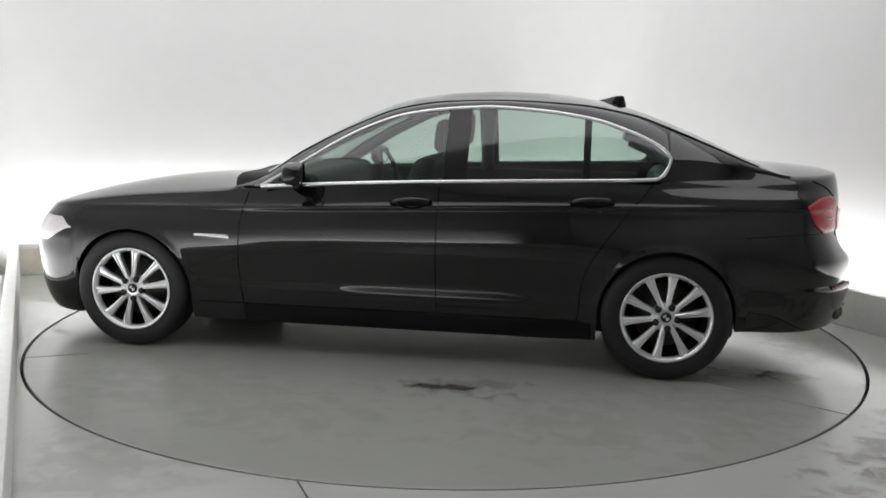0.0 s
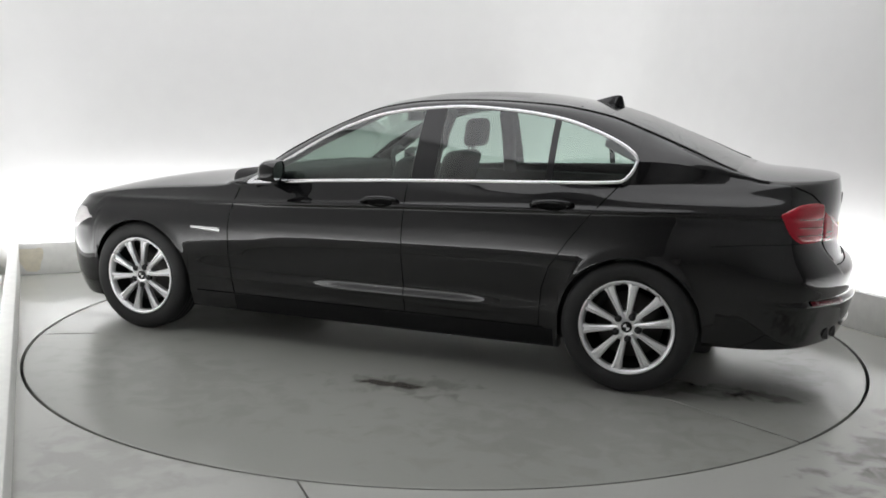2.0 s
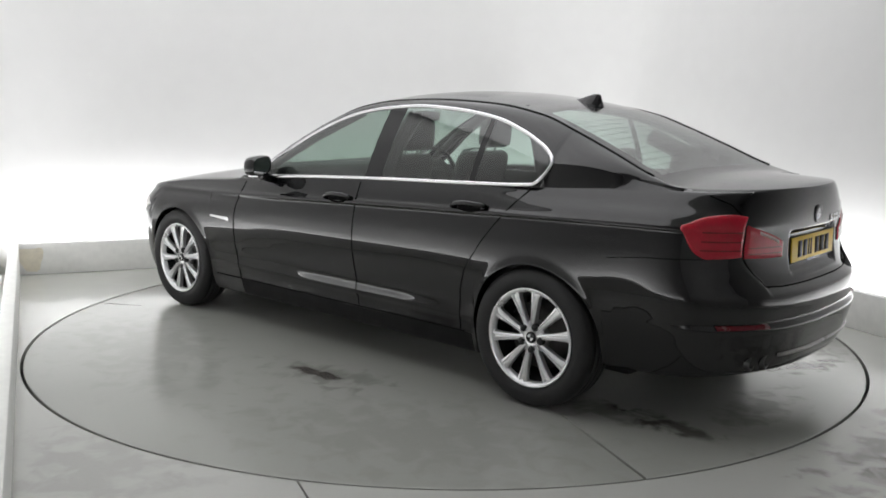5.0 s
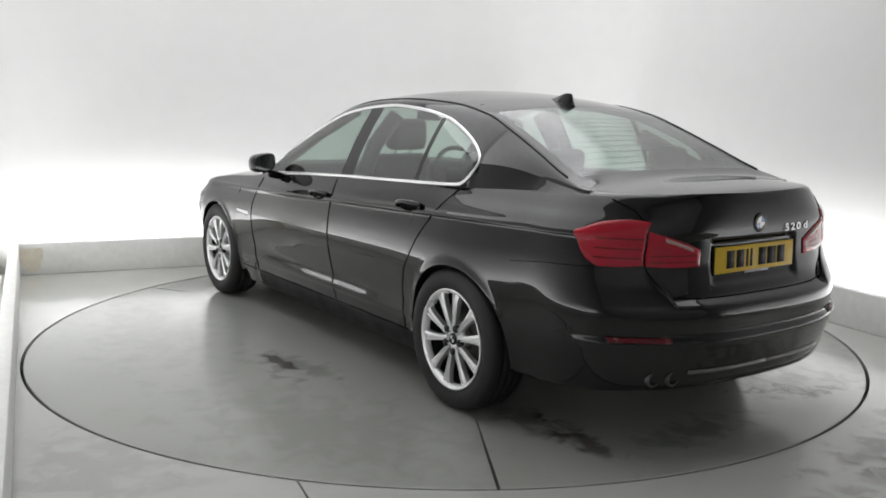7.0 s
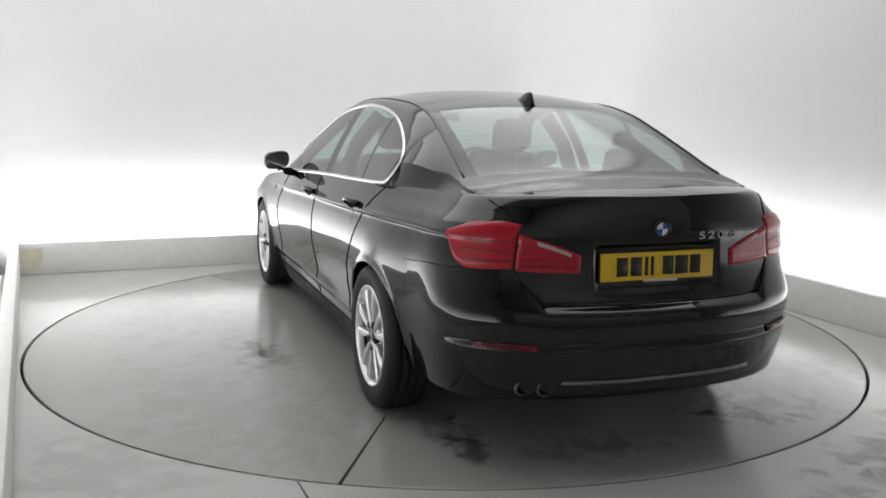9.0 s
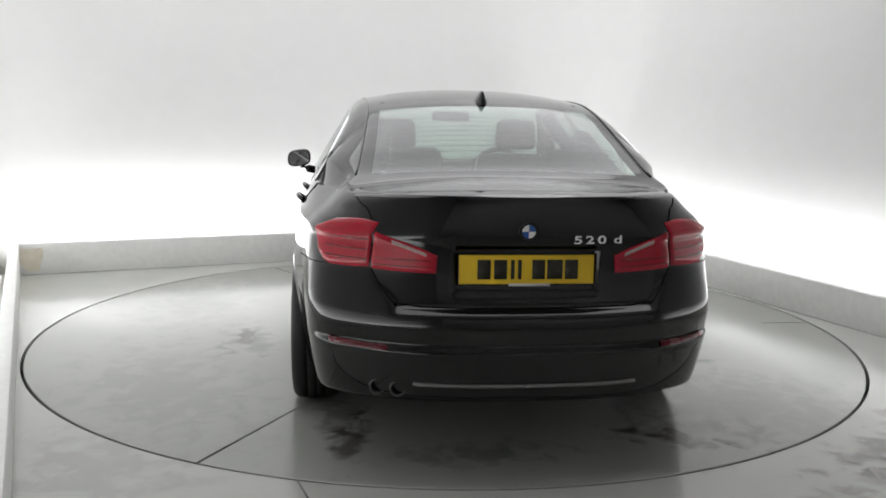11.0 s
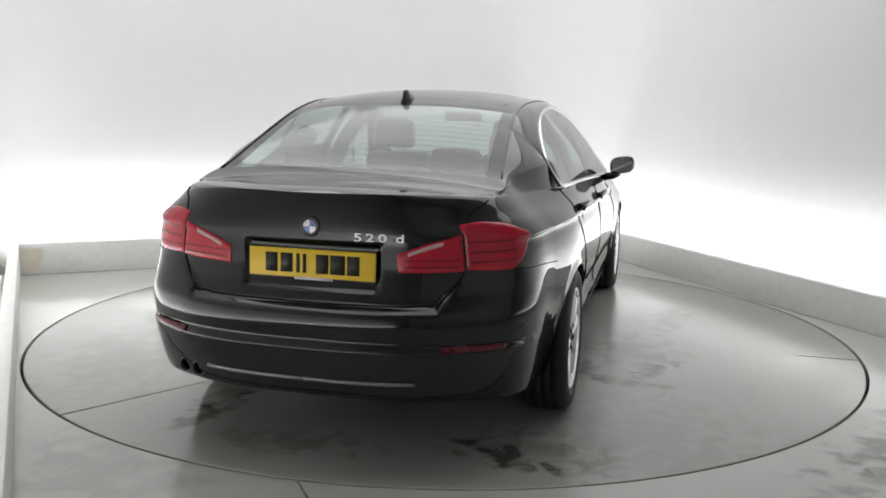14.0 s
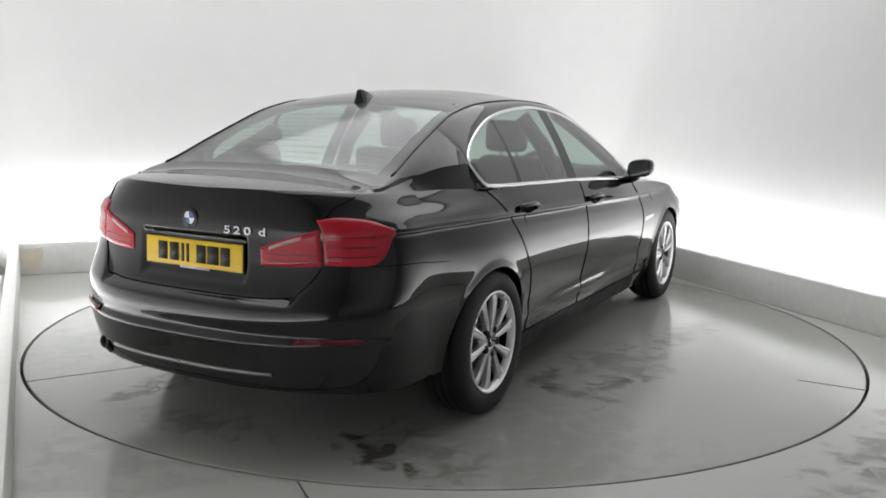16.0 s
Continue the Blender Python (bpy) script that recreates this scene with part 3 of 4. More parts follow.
def patch(name, parent, lo, hi, p0, p1, off, material, n=28, m=8, label="", side=1, thick=0.0):
    """A raised piece on the side skin between two lines z(p); side mirrors it."""
    V, F = [], []
    for i in range(n + 1):
        p = p0 + (p1 - p0) * i / n
        a, b = lo(p), hi(p)
        for j in range(m + 1):
            z = a + (b - a) * j / m
            edge = min(i, n - i, j, m - j)
            q = wall_out(p, z, off if edge > 0 else off - 0.006)
            V.append((q.x, q.y * side, q.z))
    for i in range(n):
        for j in range(m):
            a = i * (m + 1) + j
            F.append((a, a + 1, a + m + 2, a + m + 1))
    return part(name, mesh(name, V, F, material), parent, label, at=None)


def line_on(car, name, path, r, material, label="", closed=False, off=0.0015):
    """A thin line laid along the side skin through (p, z) points, on both sides."""
    pts = []
    for (pa, za), (pb, zb) in zip(path, path[1:]):
        n = max(2, int(max(abs(pb - pa), abs(zb - za)) / 0.03))
        for i in range(n):
            f = i / n
            pts.append(wall_out(pa + (pb - pa) * f, za + (zb - za) * f, off))
    pts.append(wall_out(*path[-1], off))
    for side in (1, -1):
        part(name, tube(name, [(q.x, q.y * side, q.z) for q in pts], r, material, 6, closed), car, label, at=OFF)


def spoke(a):
    """One wheel spoke: a tapered bar with a raised spine."""
    V, F = [], []
    for r, w, y in ((0.040, 0.0125, 0.010), (0.09, 0.0140, 0.012), (0.15, 0.0180, 0.015), (0.195, 0.0230, 0.016), (0.223, 0.031, 0.012)):
        for t, dy in ((-1, -0.02), (-0.92, 0.004), (-0.42, 0.010), (-0.26, 0.001), (0.26, 0.001), (0.42, 0.010), (0.92, 0.004), (1, -0.02)):
            V.append((r, y + dy, w * t))
    n = 8
    for i in range(4):
        for k in range(n):
            F.append((i * n + k, i * n + (k + 1) % n, (i + 1) * n + (k + 1) % n, (i + 1) * n + k))
    F += [tuple(range(n)), tuple(range(4 * n, 5 * n))]
    return mesh("spoke", V, F, M_ALLOY, False)


def build_wheel(car, x, side, turn):
    """Wheel with its outer face towards +y; mirrored by a half turn for the other side."""
    at = OFF @ pose(x, (0.798 if x else 0.812) * side, TYRE_R, 0, 0, 0 if side > 0 else 180)
    barrel = [(0.205, 0.095), (0.234, 0.096), (0.236, 0.102), (0.229, 0.104), (0.221, 0.096), (0.213, 0.088), (0.211, 0.068)]
    rim = part("wheel", lathe("wheel", [(r, y) for r, y in barrel[1:]], M_ALLOY, 72), car, "silver ten-spoke alloy wheel", at=at)
    tyre = [(0.226, 0.088), (0.236, 0.096), (0.252, 0.106), (0.275, 0.111), (0.298, 0.108), (0.316, 0.099), (0.326, 0.086), (0.330, 0.07),
            (0.332, 0.045), (0.324, 0.043), (0.324, 0.037), (0.332, 0.035), (0.332, 0.006), (0.324, 0.004), (0.324, -0.004), (0.332, -0.006),
            (0.332, -0.035), (0.324, -0.037), (0.324, -0.043), (0.332, -0.045), (0.330, -0.07), (0.316, -0.099), (0.275, -0.11), (0.226, -0.088)]
    part("tyre", lathe("tyre", tyre, M_RUBBER, 96), rim)
    part("brake_disc", lathe("brake_disc", [(0.06, 0.02), (0.075, 0.022), (0.08, 0.008), (0.165, 0.008), (0.165, -0.012), (0.08, -0.012)], M_DISC, 48), rim, "grey steel brake disc")
    # deep shade behind the spokes is in this barrel's colour
    part("inner_barrel", lathe("inner_barrel", [(0.02, -0.05), (0.19, -0.05), (0.199, 0.02), (0.2108, 0.069)], M_BARRELSHADE, 48), rim)
    part("hub", lathe("hub", [(0.0, 0.078), (0.03, 0.078), (0.036, 0.080), (0.069, 0.080), (0.076, 0.072), (0.074, 0.03)], M_ALLOY, 40), rim)
    sp = spoke(0)
    for i in range(10):
        ang = turn + 36 * i + (1.6 if i % 2 else -1.6)
        part("spoke", sp, rim, at=Matrix.Rotation(radians(ang), 4, "Y") @ pose(0, 0.072, 0))
    cap = part("hub_cap", lathe("hub_cap", [(0.0, 0.0), (0.025, 0.0), (0.027, -0.002), (0.027, -0.008)], M_GLOSSBLACK, 32), rim, "black hub cap with a quartered disc", at=pose(0, 0.087, 0))
    V, F = disc_quarters(0.017, True)
    part("cap_quarter", mesh("cap_quarter", [(x, 0.0885, z) for x, _, z in V], F, M_WHITE, False), rim)
    q = lathe("bolt", [(0.0, 0.0), (0.009, 0.0), (0.010, -0.003), (0.0165, -0.003), (0.0178, -0.006), (0.0178, -0.03)], M_PLASTIC, 16)
    for i in range(5):
        a = turn + 18 + 72 * i
        part("bolt", q, rim, at=Matrix.Rotation(radians(a), 4, "Y") @ pose(0.058, 0.0965, 0))
    return rim


def disc_quarters(r, flip):
    V = [(0, 0, 0)] + [(r * cos(pi * k / 16), 0, r * sin(pi * k / 16)) for k in range(32)]
    F = []
    for s in ((0, 16) if flip else (8, 24)):
        F += [(0, 1 + s + k, 1 + (s + k + 1) % 32) for k in range(8)]
    return V, F


def build_roundel(parent, at, r):
    ring = part("roundel", lathe("roundel", [(0.0, 0.0), (r * 0.62, 0.0), (r * 0.66, 0.0012), (r * 0.95, 0.0012), (r, -0.001), (r, -0.006)], M_GLOSSBLACK, 40), parent, "black ring around blue and white quarters", at=at)
    return ring


M_STRIP = mat("dull_bumper_metal", (0.24, 0.235, 0.23), 0.38, metal=0.9, scale=30, vary=0.15)
M_REVERSE = mat("frosted_reversing_lens", (0.5, 0.34, 0.34), 0.25, coat=0.5, scale=70, vary=0.2)
M_REFLECT = mat("red_reflector", (0.10, 0.001, 0.006), 0.25, scale=200, vary=0.2)


def build_lamps(car):
    for side in (1, -1):
        # outer lamp on the wing, wrapped round the corner
        p_in = p_at_y(0.588)
        # the front tip lies at x = -0.645
        a, b = p_in, 1.0
        for _ in range(30):
            m = (a + b) / 2
            a, b = (m, b) if wall_pt(m, 0.91).x < -0.67 else (a, m)
        p_tip = a
        span = p_tip - p_in
        hi = curve([p_in, p_in + span * 0.3, p_in + span * 0.6, p_tip], [0.952, 0.962, 0.956, 0.916])
        lo = curve([p_in, p_in + span * 0.25, p_in + span * 0.5, p_in + span * 0.72, p_tip], [0.783, 0.780, 0.780, 0.806, 0.908])
        outer = patch("tail_lamp", car, lo, hi, p_in, p_tip, 0.008, M_RED, 36, 14, "red wrap-around tail lamp", side)
        outer.matrix_basis = OFF
        for z0 in (0.812, 0.848, 0.888):
            g = patch("lens_rib", outer, lambda p, z0=z0: z0 - 0.009 + 0.01 * (p - p_in) / span, lambda p, z0=z0: z0 + 0.007 + 0.01 * (p - p_in) / span,
                      p_in + 0.02 * span, p_in + 0.66 * span, 0.0105, M_REDDARK, 30, 2, "dark red rib", side)
        # inner lamp on the boot lid
        i0, i1 = p_at_y(0.340), p_at_y(0.580)
        ti = curve([i0, i0 + (i1 - i0) * 0.3, i1], [0.836, 0.866, 0.918])
        li = curve([i0, i0 + (i1 - i0) * 0.5, i1], [0.768, 0.771, 0.778])
        inner = patch("boot_lamp", car, li, ti, i0, i1, 0.009, M_RED, 24, 12, "red tail lamp on the boot lid", side)
        inner.matrix_basis = OFF
        patch("reversing_lens", inner, lambda p: ti(p) - 0.024, lambda p: ti(p) - 0.006, i0 + 0.14 * (i1 - i0), i0 + 0.72 * (i1 - i0), 0.0125, M_REVERSE, 14, 3, "clear reversing lens", side)
        for z0 in (0.790, 0.815):
            patch("lens_rib", inner, lambda p, z0=z0: z0 - 0.006 + 0.03 * (p - i0), lambda p, z0=z0: z0 + 0.006 + 0.03 * (p - i0), i0 + 0.05 * (i1 - i0), i1 - 0.03 * (i1 - i0),
                  0.0115, M_REDDARK, 16, 2, "dark red rib", side)
        # low reflector in the bumper
        r0, r1 = p_at_y(0.53, 0.5), p_at_y(0.745, 0.5)
        o = patch("reflector", car, lambda p: 0.484 + 0.02 * (p - r0), lambda p: 0.505 + 0.03 * (p - r0), r0, r1, 0.013, M_REFLECT, 14, 3, "slim red bumper reflector", side)
        o.matrix_basis = OFF
        # headlamp and side vent
        h0 = 1 + NOSE_X - CORNER_X + 0.17
        o = patch("headlamp", car, lambda p: 0.668 - 0.085 * step(h0, h0 + 0.2, p), lambda p: 0.675 + 0.05 * step(h0, h0 + 0.1, p), h0, h0 + 0.45, 0.006, M_LENS, 20, 8, "clear glass headlamp", side)
        o.matrix_basis = OFF
        v0, v1 = p_at_x(2.362), p_at_x(2.565)
        o = patch("side_vent", car, lambda p: 0.640 + 0.014 * (p - v0) / (v1 - v0), lambda p: 0.668, v0, v1, 0.006, M_CHROME, 10, 3, "chrome side indicator trim", side)
        o.matrix_basis = OFF


def build_trim(car):
    # chrome strip round the side windows
    for side in (1, -1):
        lo, hi = [], []
        xs = [0.009, 0.012, 0.02, 0.03, 0.05, 0.072, 0.1] + [0.1 + 2.07 * i / 50 for i in range(1, 51)] + [2.184]
        for x in xs:
            lo.append((x, tumble(DLO_LO(x)) * side, DLO_LO(x)))
            hi.append((x, tumble(DLO_HI(x)) * side, DLO_HI(x)))
        part("chrome_strip", tube("chrome_strip", lo[::-1] + hi[1:], 0.0105, M_CHROME, 8, True, 0.7), car, "bright chrome window surround", at=OFF)
        # roof gutter line
        g = []
        for i in range(60):
            x = -0.45 + 2.65 * i / 59
            g.append((x, (EDGE_Y(x) + 0.002) * side, EDGE_Z(x) + 0.001))
        part("roof_joint", tube("roof_joint", g, 0.0045, M_GLOSSBLACK, 6), car, at=OFF)
        # door mirror
        V, F, n = [], [], 14
        prof = ((0.0, 0.2), (0.01, 0.72), (0.032, 0.95), (0.07, 1.0), (0.102, 0.97), (0.109, 0.9))
        for d, k in prof:
            for i in range(n * 2):
                a = pi * i / n
                c, s = cos(a), sin(a)
                y = 0.078 * k * math.copysign(abs(c) ** 0.62, c)
                z = 0.057 * k * math.copysign(abs(s) ** 0.7, s) - 0.012 * (y / 0.1)
                V.append((0.07 - d, y, z))
        for i in range(len(prof) - 1):
            for k in range(2 * n):
                F.append((i * 2 * n + k, i * 2 * n + (k + 1) % (2 * n), (i + 1) * 2 * n + (k + 1) % (2 * n), (i + 1) * 2 * n + k))
        F.append(tuple(range(2 * n)))
        mir = part("door_mirror", mesh("door_mirror", V, F, M_PAINT), car, "black door mirror housing", at=OFF @ pose(1.955, 0.978 * side, 1.02, 0, 0, 6 * side))
        k = 2 * n
        last = V[-k:]
        part("mirror_glass", mesh("mirror_glass", [(x + 0.006, y * 0.96, z * 0.95) for x, y, z in last], [tuple(range(k))], M_MIRROR, False), mir, "mirror glass")
        part("mirror_foot", tube("mirror_foot", [(0.0, -0.02 * side, -0.05), (0.0, -0.06 * side, -0.072), (0.01, -0.12 * side, -0.085)], 0.026, M_GLOSSBLACK, 10), mir)
        # handles
        for hx, hz in ((1.345, 0.873), (0.40, 0.907)):
            p = p_at_x(hx)
            pts = []
            for i in range(13):
                f = i / 12
                q = wall_out(p - 0.105 + 0.21 * f, hz + 0.012 * (f - 0.5) * -1, 0.004 + 0.034 * math.sin(pi * f) ** 0.5)
                pts.append((q.x, q.y * side, q.z))
            hd = part("door_handle", tube("door_handle", pts, 0.0125, M_PAINT, 10), car, "black pull handle", at=OFF)
            # no hollow here: a black patch on the skin paints the shade behind the handle
            o = patch("handle_shade_patch", hd, lambda q: hz - 0.034 * math.sqrt(max(0.02, 1 - ((q - p) / 0.082) ** 2)), lambda q: hz + 0.026 * math.sqrt(max(0.02, 1 - ((q - p) / 0.082) ** 2)),
                      p - 0.08, p + 0.08, 0.0025, M_SEAM, 16, 4, "", side)
    # joints between the panels
    P = p_at_x
    line_on(car, "shut_line", [(P(2.30), 0.285), (P(2.315), 0.5), (P(2.30), 0.75), (P(2.27), 0.90)], 0.0022, M_SEAM)
    line_on(car, "shut_line", [(P(1.205), 0.285), (P(1.21), 0.6), (P(1.20), 0.97)], 0.0022, M_SEAM)
    line_on(car, "shut_line", [(P(0.455), 0.285), (P(0.44), 0.48), (P(0.40), 0.60), (P(0.30), 0.75), (P(0.2), 0.88), (P(0.085), 1.015)], 0.0022, M_SEAM)
    line_on(car, "shut_line", [(P(0.43), 0.28), (P(1.4), 0.28), (P(2.56), 0.28)], 0.004, M_SEAM)
    # boot lid joint, bumper joints
    q = lambda y, z: (p_at_y(y, z), z)
    line_on(car, "shut_line", [q(0.0, 0.645), q(0.2, 0.645), q(0.40, 0.646), q(0.505, 0.655), q(0.55, 0.71), q(0.585, 0.77), q(0.584, 0.87), q(0.583, 0.96), q(0.60, 1.0), q(0.64, 1.035)], 0.0026, M_SEAM)
    line_on(car, "shut_line", [(p_at_y(0.60, 0.785), 0.785), (p_at_y(0.75, 0.78), 0.78), (0.8, 0.775), (0.95, 0.762), (1.03, 0.755)], 0.0016, M_SEAM)
    line_on(car, "bumper_strip", [q(0.0, 0.352), q(0.2, 0.352), q(0.43, 0.354)], 0.009, M_STRIP, "dull metal strip along the lower bumper")
    # number plate with unreadable bars
    holder = part("plate_holder", box("plate_holder", (-0.004, -0.262, -0.064), (0.006, 0.262, 0.057), M_PLASTIC, 0.003), car, at=OFF @ pose(-0.927, 0, 0.784, 0, 2, 0))
    pl = part("number_plate", box("number_plate", (-0.012, -0.26, -0.0555), (-0.005, 0.26, 0.0555), M_PLATE, 0.002), holder, "yellow number plate with dark bars")
    for y0, w in ((0.165, 0.05), (0.102, 0.05), (0.055, 0.014), (0.028, 0.014), (-0.045, 0.05), (-0.108, 0.06), (-0.172, 0.05)):
        part("plate_bar", box("plate_bar", (-0.0135, y0 - w / 2, -0.037), (-0.0118, y0 + w / 2, 0.037), M_INK, 0), holder)
    part("plate_sticker", box("plate_sticker", (-0.0132, -0.09, -0.064), (-0.0115, 0.07, -0.0535), M_LENS, 0), holder)
    # roundel on the boot lid: axis towards the back
    ring = build_roundel(car, OFF @ pose(rear_x(0, 0.931) - 0.004, 0, 0.931, 0, 0, 90) @ pose(0, 0, 0, -4), 0.041)
    for flip, m, nm in ((True, M_WHITE, "white_quarter"), (False, M_BLUE, "blue_quarter")):
        V, F = disc_quarters(0.026, flip)
        part(nm, mesh(nm, [(x, 0.0014, z) for x, _, z in V], F, m, False), ring)
    # model figures, from their readable shapes
    for glyph, y in (("5", 0.175), ("2", 0.222), ("0", 0.270), ("d", 0.335)):
        cu = bpy.data.curves.new("model_figure", "FONT")
        cu.body, cu.size, cu.extrude, cu.offset = glyph, 0.048, 0.0015, 0.0011
        tmp = bpy.data.objects.new("tmp", cu)
        me = bpy.data.meshes.new_from_object(tmp)
        bpy.data.objects.remove(tmp)
        me.materials.append(M_CHROME)
        me.transform(Matrix.Diagonal((1.45, 0.88, 1, 1)))
        part("model_figure", me, car, "chrome model figure", at=OFF @ pose(wall_pt(p_at_y(y + 0.02, 0.9), 0.9).x - 0.006, -y, 0.884, 0, 0, -90 + 2.5) @ pose(0, 0, 0, 86, 0, 0))
    # aerial fin
    V, F = [], []
    for x, z, w in ((0.40, 0.0, 0.006), (0.36, 0.018, 0.016), (0.32, 0.038, 0.022), (0.28, 0.058, 0.022), (0.255, 0.066, 0.018), (0.24, 0.064, 0.013), (0.228, 0.03, 0.012), (0.222, 0.0, 0.012)):
        b = MID_Z(x) - 0.006
        V += [(x, w * 1.5, b), (x, w * 0.35, b + z), (x, -w * 0.35, b + z), (x, -w * 1.5, b)]
    for i in range(7):
        for k in range(3):
            F.append((i * 4 + k, i * 4 + k + 1, i * 4 + k + 5, i * 4 + k + 4))
    F.append((28, 29, 30, 31))
    part("aerial_fin", mesh("aerial_fin", V, F, M_GLOSSBLACK, False), car, "black shark-fin aerial", at=OFF)
    # exhaust pipes
    for y in (0.563, 0.487):
        part("exhaust_pipe", lathe("exhaust_pipe", [(0.0, 0.0), (0.025, 0.0), (0.025, -0.09), (0.0265, -0.1), (0.030, -0.1), (0.032, -0.095), (0.032, 0.1)], M_DARKSTEEL, 32), car, "dark steel exhaust tailpipe", at=OFF @ pose(wall_pt(p_at_y(y, 0.31), 0.31).x + 0.088, y, 0.328, 0, 0, -90))
    # wipers at the foot of the windscreen
    part("wiper", tube("wiper", [(2.42, 0.5, 0.96), (2.40, 0.1, 0.985), (2.36, -0.4, 0.995)], 0.012, M_PLASTIC, 6), car, at=OFF)
    # heating lines of the rear window
    for i in range(11):
        x = -0.42 + 0.048 * i
        pts = []
        for k in range(15):
            c = -0.86 + 1.72 * k / 14
            ey, ez, zm = EDGE_Y(x), EDGE_Z(x), MID_Z(x)
            pts.append((x, ey * c, ez + (zm - ez) * (1 - abs(c) ** 2.3) - 0.004))
        part("heating_line", tube("heating_line", pts, 0.0016, M_TRIM, 4), car, at=OFF)


def rounded(name, lo, hi, material, bevel, lean=0.0, pinch=0.0):
    me = box(name, lo, hi, material, bevel, 4)
    h = hi[2] - lo[2]
    for v in me.vertices:
        f = (v.co.z - lo[2]) / h
        v.co.x -= lean * f
        v.co.y = (lo[1] + hi[1]) / 2 + (v.co.y - (lo[1] + hi[1]) / 2) * (1 - pinch * f)
    return me


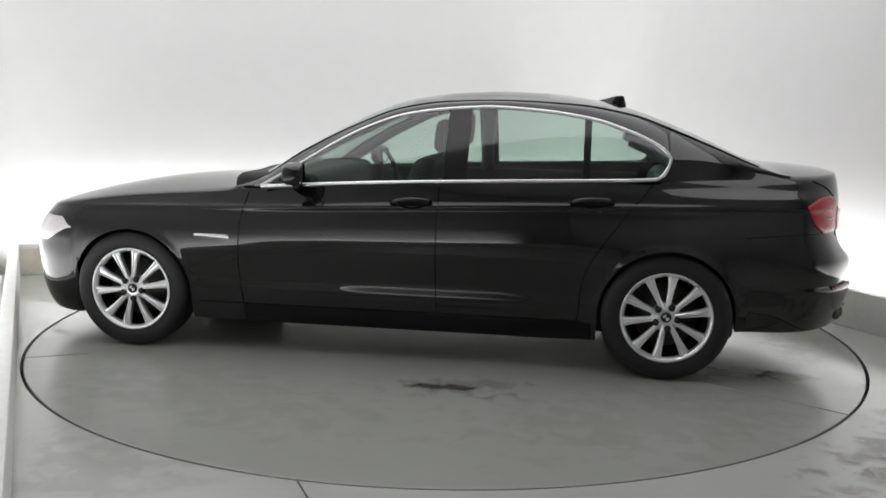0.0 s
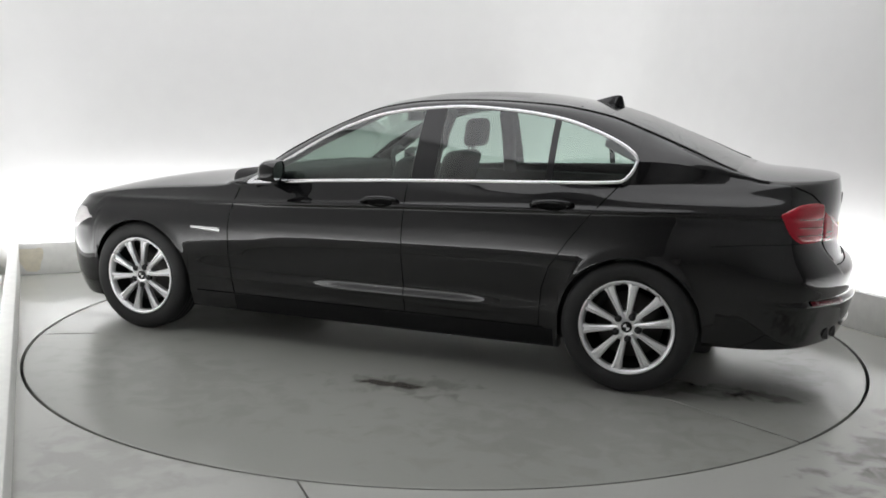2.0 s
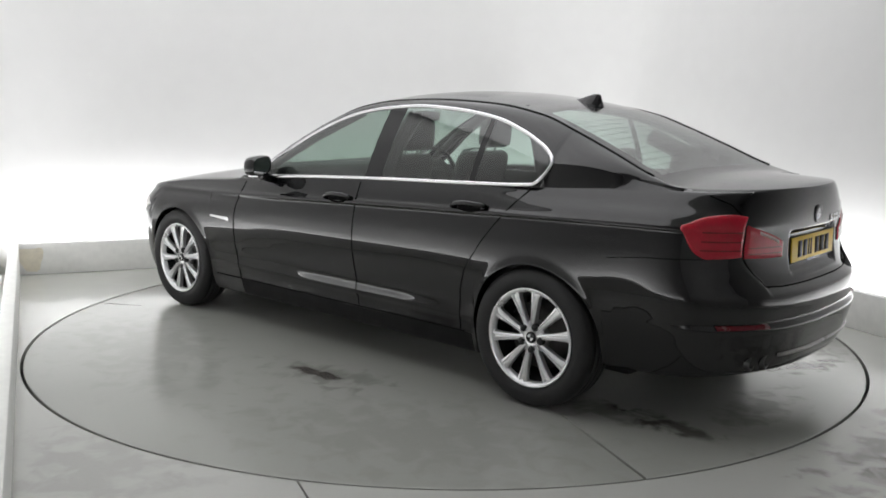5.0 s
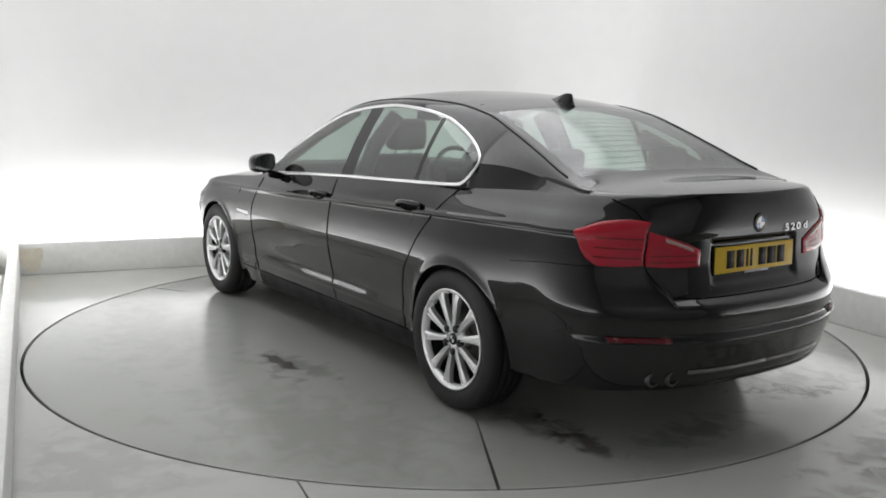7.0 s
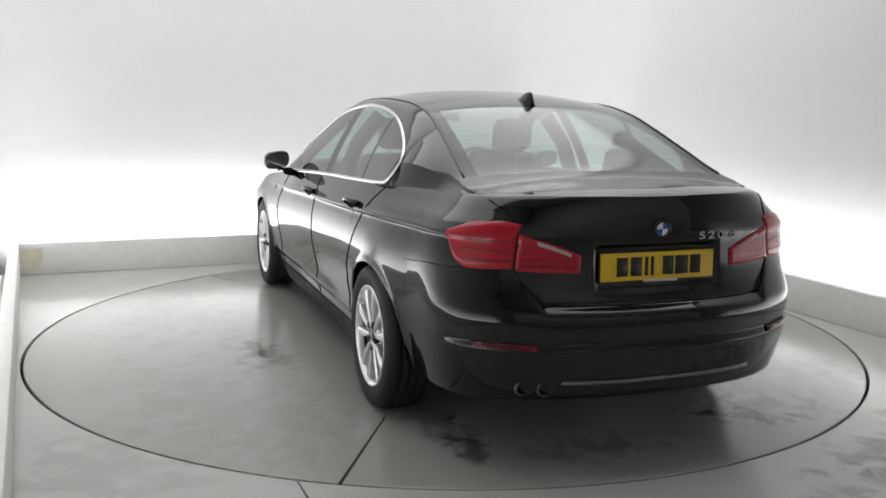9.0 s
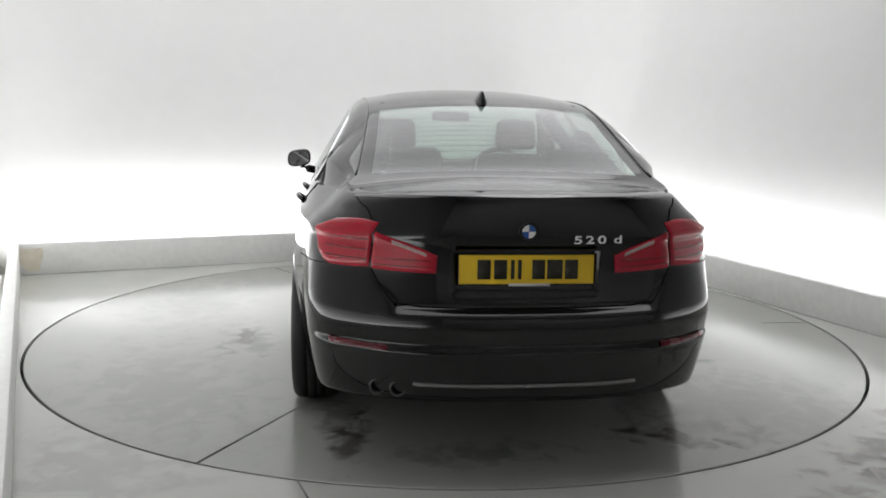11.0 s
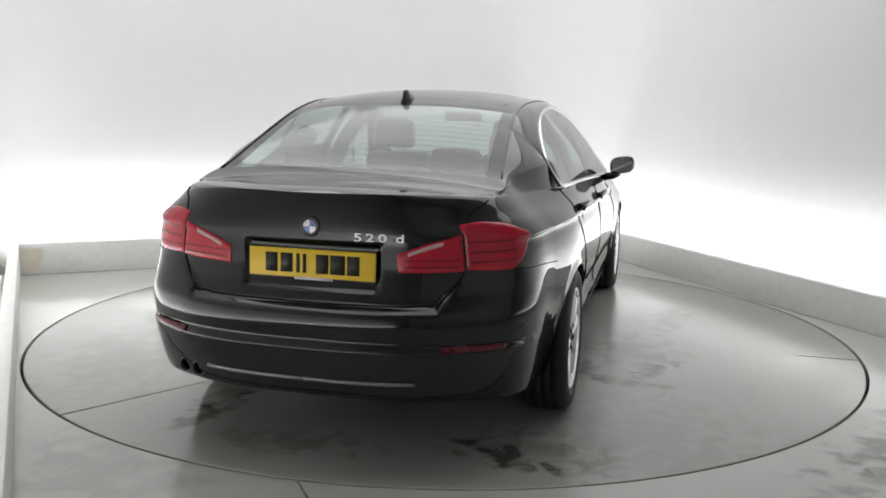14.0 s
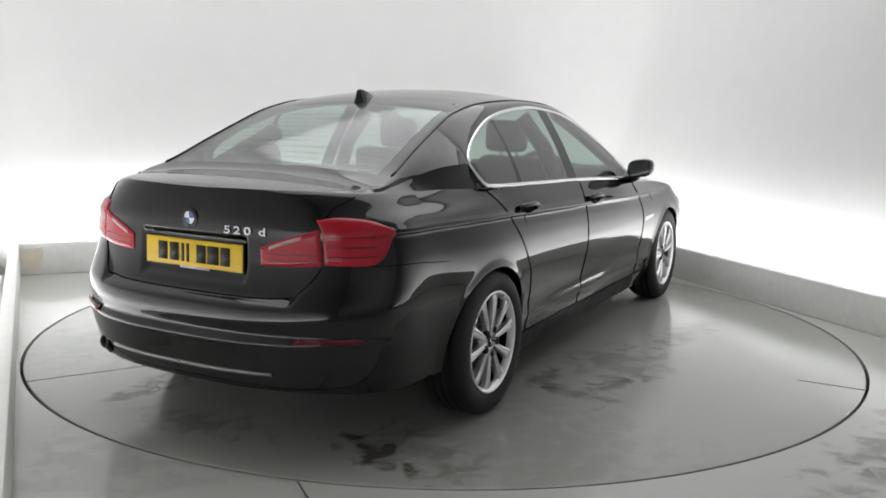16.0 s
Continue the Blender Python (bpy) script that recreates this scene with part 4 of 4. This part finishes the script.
def build_inside(car):
    part("underbody", box("underbody", (-0.38, -0.63, 0.165), (3.4, 0.63, 0.32), M_PLASTIC, 0.03), car, at=OFF)
    part("floor_pan", box("floor_pan", (0.42, -0.80, 0.155), (2.54, 0.80, 0.30), M_PLASTIC, 0.03), car, at=OFF)
    for hx in (0.0, BASE_X):
        for side in (1, -1):
            V, F = [], []
            for i in range(25):
                a = pi * i / 24 * 1.16 - 0.08 * pi
                for y in (0.50, 0.75 if hx == 0.0 else 0.82):
                    V.append((hx + (ARCH_R + 0.008) * cos(a), y * side, HUB_Z + (ARCH_R + 0.008) * sin(a)))
                V.append((hx, 0.50 * side, HUB_Z))
            for i in range(24):
                F += [(i * 3, i * 3 + 1, i * 3 + 4, i * 3 + 3), (i * 3, i * 3 + 3, i * 3 + 2)]
            part("wheel_liner", mesh("wheel_liner", V, F, M_PLASTIC), car, at=OFF)
    part("cabin_floor", box("cabin_floor", (-0.30, -0.76, 0.32), (2.5, 0.76, 0.40), M_TRIM, 0.01), car, at=OFF)
    part("parcel_shelf", box("parcel_shelf", (-0.62, -0.62, 0.98), (-0.1, 0.62, 1.02), M_TRIM, 0.01), car, at=OFF)
    part("boot_wall", box("boot_wall", (-0.2, -0.75, 0.4), (-0.12, 0.75, 1.0), M_TRIM, 0.01), car, at=OFF)
    part("dashboard", rounded("dashboard", (1.95, -0.74, 0.6), (2.4, 0.74, 1.0), M_TRIM, 0.06), car, "dark dashboard", at=OFF)
    for side in (1, -1):
        for path, rad in ((((1.13, 0.74, 0.96), (1.12, 0.665, 1.16), (1.10, 0.53, 1.33)), 0.045), (((-0.25, 0.58, 1.03), (-0.05, 0.54, 1.12), (0.20, 0.50, 1.235)), 0.05),
                          (((2.12, 0.755, 1.0), (1.80, 0.655, 1.19), (1.48, 0.57, 1.345)), 0.028)):
            part("pillar_trim", tube("pillar_trim", [(x, y * side, z) for x, y, z in path], rad, M_LEATHER, 10), car, "dark inner pillar trim", at=OFF)
    part("headlining", box("headlining", (0.35, -0.5, 1.385), (1.35, 0.5, 1.40), M_LEATHER, 0.004), car, at=OFF)
    for side in (1, -1):
        part("door_card", box("door_card", (0.1, 0.77, 0.4), (2.1, 0.80, 0.955), M_TRIM, 0.01) if side > 0 else box("door_card", (0.1, -0.80, 0.4), (2.1, -0.77, 0.955), M_TRIM, 0.01), car, at=OFF)
        seat = part("front_seat", rounded("front_seat", (1.40, 0.12, 0.62), (1.54, 0.62, 1.10), M_LEATHER, 0.06, 0.14, 0.15), car, "dark grey leather front seat", at=OFF if side > 0 else OFF @ pose(0, -0.74, 0))
        part("seat_cushion", rounded("seat_cushion", (1.40, 0.12, 0.42), (1.9, 0.62, 0.62), M_LEATHER, 0.06), seat)
        part("head_restraint", rounded("head_restraint", (1.20, 0.24, 1.125), (1.31, 0.50, 1.31), M_LEATHER, 0.045, 0.02, 0.1), seat)
        for y in (0.32, 0.42):
            part("restraint_post", tube("restraint_post", [(1.31, y, 1.07), (1.26, y, 1.17)], 0.007, M_CHROME, 6), seat)
    bench = part("rear_seat", rounded("rear_seat", (0.02, -0.66, 0.55), (0.18, 0.66, 1.03), M_LEATHER, 0.06, 0.16), car, "dark grey leather rear bench", at=OFF)
    part("seat_cushion", rounded("seat_cushion", (0.05, -0.66, 0.40), (0.6, 0.66, 0.58), M_LEATHER, 0.06), bench)
    for y in (0.36, -0.36):
        part("head_restraint", rounded("head_restraint", (-0.13, y - 0.13, 1.04), (-0.04, y + 0.13, 1.20), M_LEATHER, 0.04, 0.03, 0.1), bench)
    ring = [(1.74 + 0.07 * sin(a), -0.37 + 0.185 * cos(a), 0.93 + 0.17 * sin(a)) for a in [2 * pi * i / 32 for i in range(32)]]
    sw = part("steering_wheel", tube("steering_wheel", ring, 0.016, M_TRIM, 8, True), car, "black steering wheel", at=OFF)
    part("steering_boss", rounded("steering_boss", (1.73, -0.45, 0.86), (1.80, -0.29, 0.97), M_TRIM, 0.03), sw)
    part("inside_mirror", rounded("inside_mirror", (1.50, -0.12, 1.29), (1.53, 0.12, 1.35), M_TRIM, 0.014), car, "small inside mirror", at=OFF)


def build_car():
    car = new("car")
    tagged(car, "black four-door saloon car parked on the turntable", "car")
    build_skin(car)
    build_inside(car)
    build_lamps(car)
    build_trim(car)
    for x in (0.0, BASE_X):
        for side in (1, -1):
            build_wheel(car, x, side, 8 if x else 9.5)
    return car


CAR = build_car()


# ---- what moves: the turntable and the car on it turn about the table's axis ----
ANGLES = [(0.0, 170.88), (0.5, 167.88), (1.0, 164.89), (1.5, 161.8), (2.0, 158.71), (2.5, 155.54), (3.0, 152.3), (3.5, 148.9),
          (4.0, 145.4), (6.5, 128.42), (7.0, 124.95), (7.5, 121.5), (8.0, 118.05), (8.5, 114.6), (9.0, 111.05), (11.5, 93.3),
          (12.0, 89.7), (12.5, 86.15), (13.0, 82.57), (13.5, 79.03), (14.0, 75.52), (14.5, 72.05), (15.0, 68.52), (15.5, 65.03), (16.0, 61.54)]


def motions():
    for thing in (TABLE, CAR):
        walk(thing, [(t, pose(0, 0, 0, 0, 0, a)) for t, a in ANGLES])


motions()
